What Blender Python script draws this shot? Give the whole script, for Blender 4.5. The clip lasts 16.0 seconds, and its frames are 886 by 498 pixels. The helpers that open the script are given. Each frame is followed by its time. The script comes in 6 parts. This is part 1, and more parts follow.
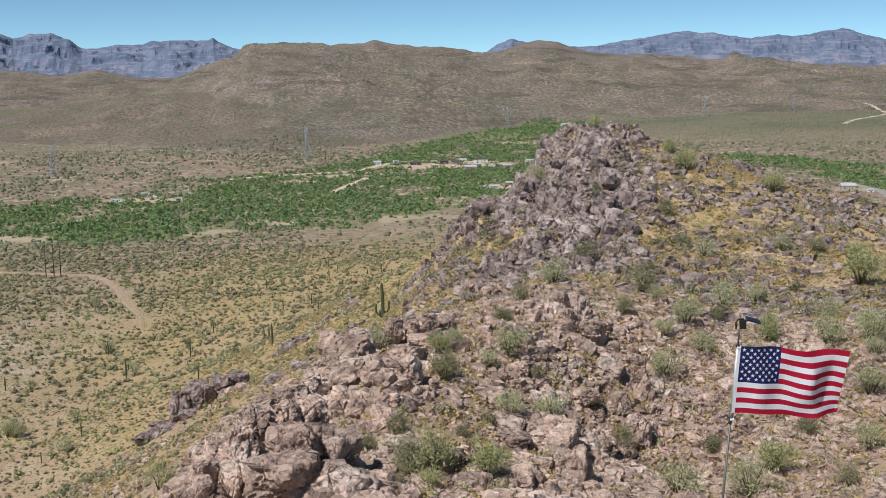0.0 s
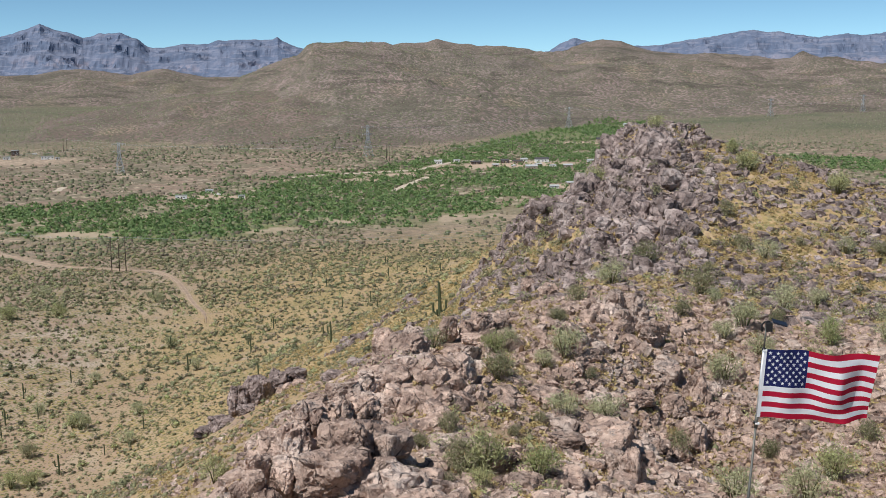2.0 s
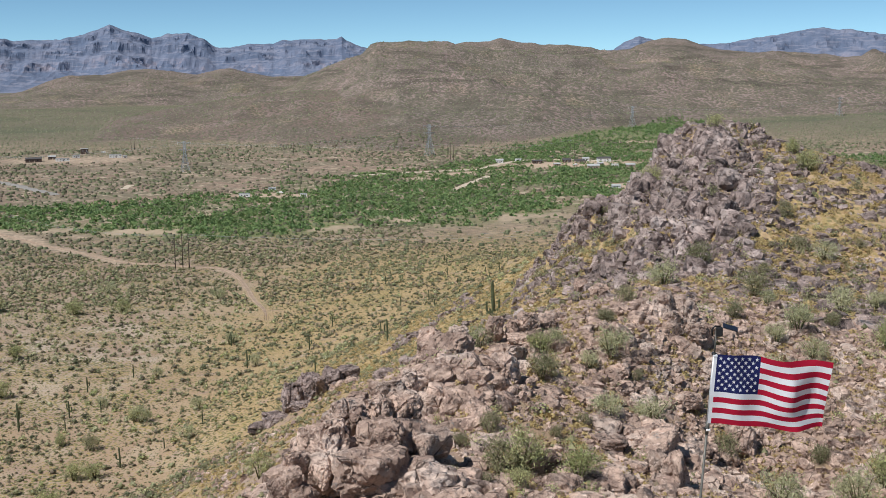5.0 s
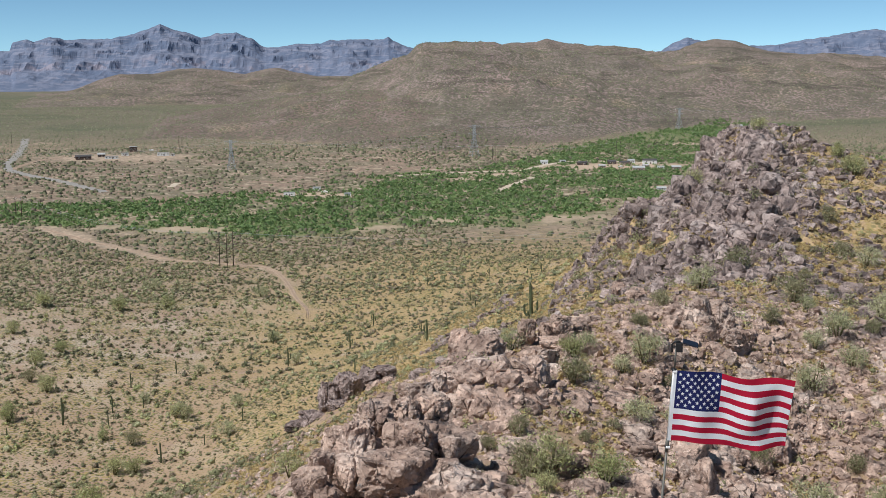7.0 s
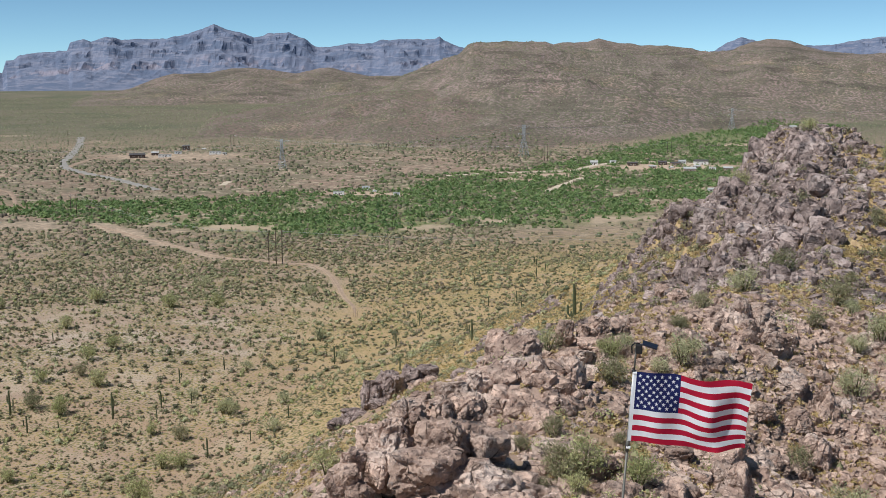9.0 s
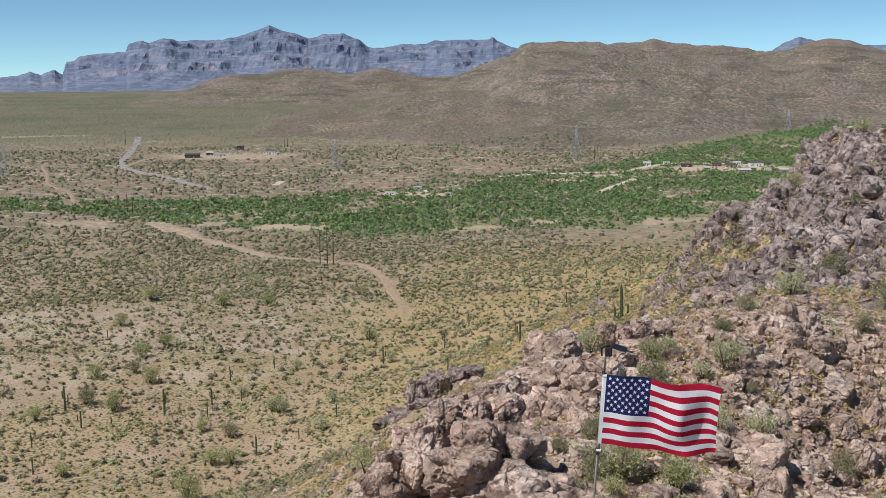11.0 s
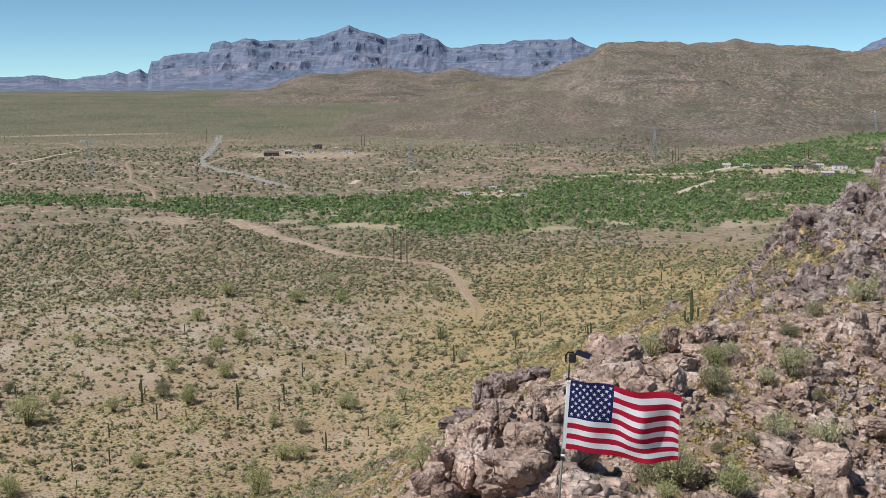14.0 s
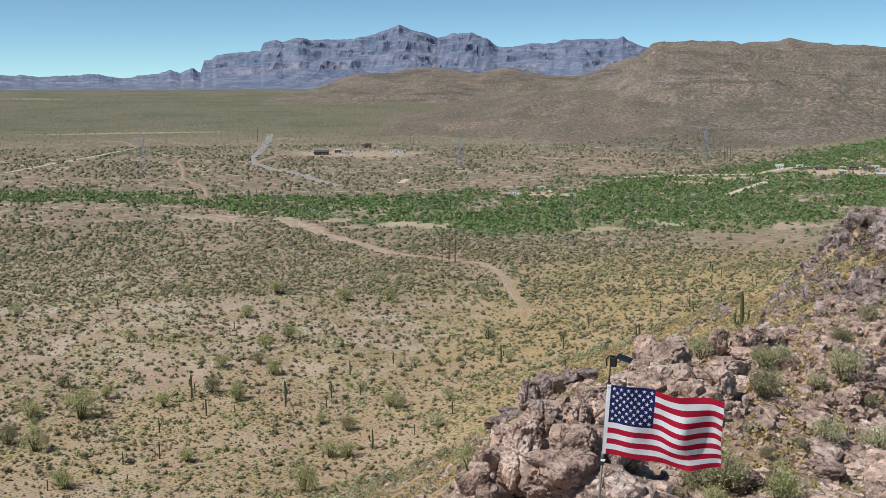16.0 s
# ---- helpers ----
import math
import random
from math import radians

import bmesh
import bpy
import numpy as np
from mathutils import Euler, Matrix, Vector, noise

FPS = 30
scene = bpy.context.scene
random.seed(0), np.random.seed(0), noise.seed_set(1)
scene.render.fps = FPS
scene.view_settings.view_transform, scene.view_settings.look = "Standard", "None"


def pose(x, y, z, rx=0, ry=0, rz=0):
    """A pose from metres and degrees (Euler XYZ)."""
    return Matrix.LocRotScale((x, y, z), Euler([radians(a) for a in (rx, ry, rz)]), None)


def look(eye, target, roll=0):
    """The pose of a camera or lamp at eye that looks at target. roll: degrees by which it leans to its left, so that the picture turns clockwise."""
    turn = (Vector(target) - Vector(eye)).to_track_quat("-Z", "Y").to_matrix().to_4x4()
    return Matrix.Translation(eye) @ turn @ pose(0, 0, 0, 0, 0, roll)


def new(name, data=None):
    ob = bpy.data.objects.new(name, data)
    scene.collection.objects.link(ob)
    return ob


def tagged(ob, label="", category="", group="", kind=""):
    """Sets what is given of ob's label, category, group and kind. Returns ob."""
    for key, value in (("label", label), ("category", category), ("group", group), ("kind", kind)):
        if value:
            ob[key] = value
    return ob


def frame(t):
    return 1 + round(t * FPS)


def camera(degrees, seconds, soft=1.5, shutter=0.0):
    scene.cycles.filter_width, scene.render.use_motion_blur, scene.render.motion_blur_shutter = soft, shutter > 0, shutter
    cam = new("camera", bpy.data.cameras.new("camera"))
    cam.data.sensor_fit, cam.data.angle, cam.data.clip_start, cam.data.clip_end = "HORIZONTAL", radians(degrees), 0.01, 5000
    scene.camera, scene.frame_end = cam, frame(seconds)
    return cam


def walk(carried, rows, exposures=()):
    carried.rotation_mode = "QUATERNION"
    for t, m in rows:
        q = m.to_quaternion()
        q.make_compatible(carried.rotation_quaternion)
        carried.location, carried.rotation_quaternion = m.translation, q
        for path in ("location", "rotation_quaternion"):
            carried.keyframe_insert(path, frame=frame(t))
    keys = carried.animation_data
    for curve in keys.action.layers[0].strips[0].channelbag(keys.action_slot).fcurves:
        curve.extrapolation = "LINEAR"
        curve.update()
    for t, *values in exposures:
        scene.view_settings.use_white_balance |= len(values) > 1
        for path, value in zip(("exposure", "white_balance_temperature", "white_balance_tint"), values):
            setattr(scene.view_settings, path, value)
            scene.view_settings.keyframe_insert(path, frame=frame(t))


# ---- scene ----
cam = camera(44.0, 16.0, soft=0.5)
PATH = [
    (0, (-0.719, -0.526, 100.053), (-0.741, 1.451, 99.75), -0.7),
    (0.5, (-0.599, -0.541, 100.025), (-0.651, 1.435, 99.723), -0.6),
    (1, (-0.451, -0.525, 100.014), (-0.531, 1.45, 99.711), -0.6),
    (1.5, (-0.345, -0.478, 100.026), (-0.455, 1.495, 99.723), -0.6),
    (2, (-0.213, -0.477, 100.027), (-0.345, 1.495, 99.724), -0.6),
    (2.5, (-0.043, -0.462, 99.968), (-0.194, 1.51, 99.665), -0.6),
    (3, (0.121, -0.364, 99.954), (-0.046, 1.606, 99.651), -0.5),
    (3.5, (0.431, -0.293, 100.005), (0.247, 1.675, 99.702), -0.5),
    (4, (0.69, -0.3, 100.017), (0.487, 1.666, 99.714), -0.6),
    (6.5, (2.124, -0.011, 100.079), (1.818, 1.942, 99.776), -0.5),
    (7, (2.353, 0.07, 100.117), (2.028, 2.02, 99.815), -0.4),
    (7.5, (2.707, -0.012, 100.109), (2.359, 1.934, 99.807), -0.4),
    (8, (2.961, -0.054, 100.112), (2.59, 1.888, 99.809), -0.4),
    (8.5, (3.286, -0.068, 100.145), (2.893, 1.869, 99.843), -0.4),
    (9, (3.464, -0.012, 100.169), (3.05, 1.922, 99.867), -0.3),
    (11.5, (4.684, 0.139, 100.194), (4.155, 2.044, 99.893), -0.3),
    (12, (4.848, 0.14, 100.22), (4.297, 2.039, 99.918), -0.2),
    (12.5, (5.136, 0.222, 100.281), (4.562, 2.114, 99.98), -0.2),
    (13, (5.351, 0.231, 100.274), (4.756, 2.117, 99.973), -0.2),
    (13.5, (5.681, 0.254, 100.254), (5.062, 2.132, 99.953), -0.2),
    (14, (5.872, 0.309, 100.287), (5.233, 2.18, 99.987), -0.2),
    (14.5, (5.94, 0.373, 100.319), (5.278, 2.236, 100.018), -0.2),
    (15, (5.962, 0.389, 100.288), (5.279, 2.245, 99.987), -0.1),
    (15.5, (5.96, 0.423, 100.293), (5.255, 2.27, 99.992), -0.1),
    (16, (5.935, 0.459, 100.29), (5.213, 2.3, 99.989), -0.1),
]
walk(cam, [(t, look(e, g, r)) for t, e, g, r in PATH])

# ---- daylight: a high, slightly warm sun from the left and a clear sky ----
SUN_FROM = Vector((-0.40, -0.43, 0.81)).normalized()
world = bpy.data.worlds.new("world")
scene.world = world
world.use_nodes = True
wn = world.node_tree
sky = wn.nodes.new("ShaderNodeTexSky")
sky.sky_type = "NISHITA"
sky.sun_disc = False
sky.sun_elevation = math.asin(SUN_FROM.z)
sky.sun_rotation = math.atan2(SUN_FROM.x, SUN_FROM.y)
sky.altitude = 2500
sky.air_density, sky.dust_density, sky.ozone_density = 0.5, 0.0, 1.0
background = next(n for n in wn.nodes if n.type == "BACKGROUND")
background.inputs["Strength"].default_value = 0.12
tint = wn.nodes.new("ShaderNodeMix")
tint.data_type, tint.blend_type = "RGBA", "MULTIPLY"
tint.inputs[0].default_value = 1.0
tint.inputs[7].default_value = (0.80, 1.0, 0.94, 1.0)
wn.links.new(sky.outputs[0], tint.inputs[6])
wn.links.new(tint.outputs[2], background.inputs["Color"])
sun_data = bpy.data.lights.new("sun", "SUN")
sun_data.energy, sun_data.angle, sun_data.color = 4.75, radians(0.53), (0.985, 0.972, 0.945)
sun = new("sun", sun_data)
sun.matrix_world = look(SUN_FROM * 400, (0, 0, 0))

# ---- lie of the land (terrain maths) ----
def lattice(ix, iy, seed):
    n = (ix.astype(np.int64) * 374761393 + iy.astype(np.int64) * 668265263 + seed * 1442695041) & 0x7FFFFFFF
    n = ((n ^ (n >> 13)) * 1274126177) & 0x7FFFFFFF
    n = ((n ^ (n >> 16)) * 1103515245) & 0x7FFFFFFF
    return (n & 0xFFFFF) / 1048575.0


def vnoise(x, y, seed=0):
    """Smooth value noise, 0 to 1."""
    fx, fy = np.floor(x), np.floor(y)
    u, v = x - fx, y - fy
    u, v = u * u * u * (u * (u * 6 - 15) + 10), v * v * v * (v * (v * 6 - 15) + 10)
    a, b = lattice(fx, fy, seed), lattice(fx + 1, fy, seed)
    c, d = lattice(fx, fy + 1, seed), lattice(fx + 1, fy + 1, seed)
    return (a * (1 - u) + b * u) * (1 - v) + (c * (1 - u) + d * u) * v


def fbm(x, y, size, octaves=4, seed=0, ridged=False):
    """Layered noise, about -0.5 to 0.5, its largest swell size metres."""
    out, amp, total = np.zeros(np.shape(x)), 1.0, 0.0
    for o in range(octaves):
        k = 2.03 ** o / size
        n = vnoise(x * k + 17.3 * o, y * k - 9.1 * o, seed + o)
        out = out + amp * ((1 - np.abs(2 * n - 1)) if ridged else n)
        total += amp
        amp *= 0.5
    return out / total - 0.5


def plain(x, y):
    """The valley floor, rising very gently with distance."""
    d = np.hypot(x, y)
    return np.interp(d, [0, 560, 720, 900, 1150, 1500, 2000, 3000, 4900], [4.5, 4.5, 7, 11, 19, 30, 45, 69, 93])


# crest and break lines of the near hill: x, y, height
CREST = [(2, -90, 66), (3, -25, 86), (3, 13, 90.6), (0, 36, 83), (-6, 56, 75), (-12, 70, 72.5), (-10, 86, 73),
         (-4, 102, 75), (9, 112, 76), (14, 140, 74.5), (20, 157, 75), (28, 200, 82), (33, 248, 87.6), (35, 272, 85.5)]
HOLLOW = [(3, 64, 73.5), (9, 88, 68.6), (17, 97, 64.6), (23, 112, 69), (36, 147, 69.5), (39, 170, 74)]
RIGHT_SLOPE = [(22, 68, 69), (34, 92, 66), (41, 119, 71), (40, 140, 69.6)]
RIGHT_CREST = [(34, 246, 88.4), (46, 211, 84.2), (62, 204, 80.6), (76, 203, 76.4), (85, 199, 72.4), (120, 196, 58)]
RIGHT_FRONT = [(45, 199, 82.6), (57, 187, 77.4), (84, 178, 69.5)]
RIGHT_BACK = [(52, 262, 76), (92, 268, 48), (150, 330, 22)]
RIGHT_OUT = [(70, 108, 68), (115, 115, 50), (200, 130, 16)]
LEFT_NEAR = [(-21, 69, 70), (-32, 67, 60.5), (-62, 74, 38), (-105, 90, 12)]
LEFT_MID = [(-6, 124, 70), (-22, 140, 60), (-37, 176, 49.5), (-56, 215, 30), (-84, 235, 12)]
LEFT_CRAG = [(3, 166, 68), (-14, 195, 56.6), (-40, 232, 37), (-66, 262, 20)]
LEFT_FAR = [(6, 288, 63), (-26, 300, 42), (-56, 312, 25.5), (-76, 352, 11.5)]
RIB_SPUR = [(26, 214, 82.5), (16, 212, 79.5), (8, 210, 77), (2, 206, 75)]
RIB_SHOULDER = [(19, 238, 83.5), (22, 252, 86)]
RIB_FOOT = [(-8, 186, 63), (-9, 205, 60), (2, 228, 65), (4, 248, 61)]
RIB_GAP = [(9, 240, 68), (12, 256, 70)]
BACK = [(42, 330, 62), (30, 410, 34), (0, 480, 21), (-40, 556, 15.5)]
APRON = [(-70, 380, 12.2), (-60, 446, 10), (20, 560, 18), (60, 470, 30)]
FLOOR = [(-110, 240), (-136, 250), (-142, 334), (-111, 358), (-95, 420), (-118, 560), (-200, 300), (-200, 420),
         (-160, 130), (-90, -60), (-150, 40), (100, 620), (-20, 660), (160, 480), (230, 300), (260, 140), (110, -70),
         (0, -190), (-120, 640), (-260, 200), (230, 0), (-240, 60), (-260, 520)]


def breakline_samples():
    pts = []
    for line in (CREST, HOLLOW, RIGHT_SLOPE, RIGHT_CREST, RIGHT_FRONT, RIGHT_BACK, RIGHT_OUT, LEFT_NEAR, LEFT_MID, LEFT_CRAG, LEFT_FAR, RIB_SPUR, RIB_SHOULDER, RIB_FOOT, RIB_GAP, BACK, APRON):
        for a, b in zip(line, line[1:]):
            n = max(1, int(math.hypot(b[0] - a[0], b[1] - a[1]) / 22))
            pts += [[a[k] + (b[k] - a[k]) * i / n for k in range(3)] for i in range(n)]
        pts.append(list(line[-1]))
    pts = np.array(pts)
    pts[:, 2] -= plain(pts[:, 0], pts[:, 1])
    flat = np.array([(x, y, 0.0) for x, y in FLOOR] + [(640 * math.sin(a), 640 * math.cos(a), 0.0) for a in np.arange(0, 6.2, 0.42)])
    return np.vstack([pts, flat])


def spline_kernel(r2):
    return 0.5 * r2 * np.log(r2 + 1e-9)


SPOTS = breakline_samples()
_n = len(SPOTS)
_k = spline_kernel(((SPOTS[:, None, :2] - SPOTS[None, :, :2]) ** 2).sum(-1)) + np.eye(_n) * 15.0
_q = np.c_[np.ones(_n), SPOTS[:, :2]]
SOLVED = np.linalg.solve(np.block([[_k, _q], [_q.T, np.zeros((3, 3))]]), np.r_[SPOTS[:, 2], np.zeros(3)])


def smooth(a, b, v):
    t = np.clip((v - a) / (b - a), 0, 1)
    return t * t * (3 - 2 * t)


def near_hill(x, y):
    """Height of the near hill over the plain."""
    shape = np.shape(x)
    px, py = np.ravel(x), np.ravel(y)
    out = np.zeros(len(px))
    d = np.hypot(px, py)
    inside = np.where(d < 640)[0]
    for part_ids in np.array_split(inside, max(1, len(inside) // 20000)):
        k = spline_kernel((px[part_ids, None] - SPOTS[None, :, 0]) ** 2 + (py[part_ids, None] - SPOTS[None, :, 1]) ** 2)
        out[part_ids] = k @ SOLVED[:_n] + SOLVED[_n] + SOLVED[_n + 1] * px[part_ids] + SOLVED[_n + 2] * py[part_ids]
    out *= 1 - smooth(480, 640, d)
    return np.maximum(out, -3.0).reshape(shape)


# far hills: bearing in degrees (right of straight ahead) and rise over eye level in thousandths
MASSIF = [(-17.5, -18), (-16, -11), (-14.64, -3), (-14.06, 5), (-12.69, 15), (-11.18, 24), (-10.71, 32), (-10.31, 34), (-8.6, 33), (-6.84, 33),
          (-6.47, 31), (-5.84, 29), (-4, 25), (-1.79, 24), (0, 20), (2, 14), (5, 8), (9, 2), (14, -4), (19, -8), (30, -8)]
RED_RIDGE = [(-26.0, -60), (-25.38, -51), (-24.79, -43), (-23.58, -31), (-22.41, -26), (-20.82, -21), (-19.54, -18), (-17.58, -12),
             (-14.64, -8), (-12, -8), (-9, -14), (-6, -22), (-2, -34), (2, -40), (6, -50)]
DOME_RANGE = [(-12, 20), (-8, 28), (-6.47, 32), (-5.84, 34), (-4.68, 34), (-4.1, 37), (-2.95, 32), (-1.79, 30), (-0.63, 31), (0.53, 26),
              (1.4, 23), (2.56, 25), (3.43, 32), (4.3, 35), (5.31, 33), (6.03, 28), (6.89, 24), (8.6, 20), (11.41, 16), (12.8, 14),
              (14.16, 18), (16.86, 10), (21.21, 4), (30, 4)]
PALE_HILL = [(-31, -16), (-29.21, -9), (-27.83, -5), (-26.67, 3), (-25.69, 8), (-23.95, 9), (-22.76, 13), (-21.6, 13), (-19.53, 7),
             (-18.36, 12), (-17.78, 13), (-17.0, 9), (-15.83, 5), (-14, 5), (-10, 0)]
BLUE_RANGE = [(-60, 6), (-46, 8), (-41, 5), (-38.6, 7), (-37.48, 3), (-36.33, 7), (-35.68, 7), (-35.19, 11), (-34.68, 8), (-34.04, 12), (-33.67, 8),
              (-33.48, 18), (-33.1, 19), (-32.92, 22), (-31.98, 25), (-30.66, 27), (-30.51, 34), (-29.89, 37), (-29.53, 35),
              (-28.76, 39), (-28.0, 36), (-26.09, 37), (-25.11, 41), (-24.35, 45), (-23.6, 51), (-23.08, 47), (-22.22, 44),
              (-21.64, 39), (-20.86, 43), (-19.87, 44), (-19.52, 41), (-18.94, 36), (-18.54, 31), (-17.78, 31), (-16.8, 34),
              (-15.64, 34), (-15.24, 37), (-12.37, 38), (-12.2, 40), (-11.96, 36), (-11.19, 31), (-9, 20), (-4, 14)]
EAST_RANGE = [(-2, 12), (1.69, 25), (2.28, 32), (3.0, 35), (3.58, 32), (4.59, 27), (6.31, 28), (7.45, 29), (8.59, 32), (9.99, 36),
              (11.66, 41), (12.21, 39), (13.09, 39), (13.86, 35), (14.95, 32), (16.02, 35), (17.34, 33), (18.38, 37), (19.15, 39),
              (20.18, 34), (21.15, 29), (24, 31), (28, 38), (35, 30), (50, 22)]
EYE = 100.2


def range_height(x, y, line, foot, crest, back, power=1.0, jag=0.0, seed=0, gully=0.0, gully_size=300.0):
    """Height of a range whose crest stands at the distance crest, from a foot nearer by; foot and crest may vary with the bearing."""
    d = np.hypot(x - 2.5, y)
    az = np.degrees(np.arctan2(x - 2.5, y))
    a, e = [p[0] for p in line], [p[1] for p in line]
    ft, cr = np.interp(az, *zip(*foot)), np.interp(az, *zip(*crest))
    rise = np.interp(az, a, e, left=-90, right=-90) / 1000
    rise = rise + jag / 1000 * fbm(az * 100, az * 0, 40, 4, seed)
    top = EYE + rise * cr
    low = plain(x, y)
    s = (d - ft) / (cr - ft)
    up = np.clip(s, 0, 1) ** power
    down = 1 - smooth(cr, cr + back, d)
    shape = np.where(d < cr, up, down)
    h = low + (top - low) * shape
    if gully:
        cut = fbm(x, y, gully_size, 6, seed + 5, ridged=True)
        h = h + gully * cut * np.clip(4 * shape * (1.02 - shape), 0, 1) * np.clip((top - low) / 60, 0, 1)
    return np.where((s > 0) & (d < cr + back), h, -500.0)


def far_land(x, y):
    """The plain and all the hills beyond it; also tells which of them is highest."""
    low = plain(x, y) + 1.8 * fbm(x, y, 260, 4, 3) * smooth(350, 900, np.hypot(x, y))
    layers = [
        low,
        range_height(x, y, RED_RIDGE, [(-26, 1480), (-19.5, 1450), (-9.7, 1240), (-3, 1360), (2.4, 1560), (8, 1700)],
                     [(-26, 1650), (-19, 1900), (-10, 1900), (6, 1900)], 500, 0.9, 1.0, 21, 32, 140),
        range_height(x, y, MASSIF, [(-26, 1700), (-14, 1600), (-9, 1290), (-3, 1390), (2.4, 1590), (10, 1800), (25, 2000)],
                     [(-17, 2300), (-10, 2750), (0, 2600), (25, 2500)], 500, 0.92, 1.2, 31, 75, 260),
        range_height(x, y, DOME_RANGE, [(-15, 2100), (25, 2100)], [(-12, 3250), (25, 3300)], 500, 0.9, 1.0, 41, 80, 300),
        range_height(x, y, PALE_HILL, [(-35, 2350), (-10, 2450)], [(-35, 3000), (-10, 3050)], 400, 0.9, 1.0, 51, 45, 200),
    ]
    stack = np.stack(layers)
    return stack.max(0), stack.argmax(0)


# rock cores under the outcrops: x, y, half widths, height
MOUNDS = [(-14.2, 72, 4.2, 3.0, 3.4), (-8.6, 67.2, 3.2, 2.8, 1.7), (-9, 89.5, 4.5, 3.2, 3.2), (11, 114, 3, 2.5, 1.2), (-43, 177.5, 5.5, 2.2, 1.6), (6.5, 90, 3, 2, 0.8)]


def crag_cover(x, y):
    """1 on the rocky rib that leads up to the summit."""
    cx = np.interp(y, [140, 157, 185, 210, 225, 248, 275, 300], [11, 16, 19, 17, 23, 30, 30, 20])
    wide = np.interp(y, [140, 157, 185, 210, 225, 248, 275, 300], [10, 14, 17, 23, 19, 17, 15, 12])
    off = np.abs(x - cx) / wide + 1.7 * fbm(x, y, 14, 4, 55)
    return (1 - smooth(0.62, 1.0, off)) * smooth(138, 150, y) * (1 - smooth(285, 300, y))


def land(x, y):
    x, y = np.asarray(x, float), np.asarray(y, float)
    h, which = far_land(x, y)
    hill = near_hill(x, y)
    d = np.hypot(x, y)
    stony = smooth(8, 40, hill)
    h = h + hill + (1.6 * fbm(x, y, 16, 4, 11, True) + 0.5 * fbm(x, y, 3.0, 3, 12)) * stony * smooth(15, 45, d)
    rib = crag_cover(x, y)
    h = h + rib * (5.0 * fbm(x * 1.25, y * 0.7, 9, 3, 14, True) - 0.3)
    for cx, cy, wx, wy, up in MOUNDS:
        h = h + up * np.exp(-((x - cx) / wx) ** 2 - ((y - cy) / wy) ** 2)
    h = h + 1.2 * fbm(x, y, 40, 4, 13) * smooth(100, 200, d) * (1 - stony)
    return h
# ---- end of terrain maths ----

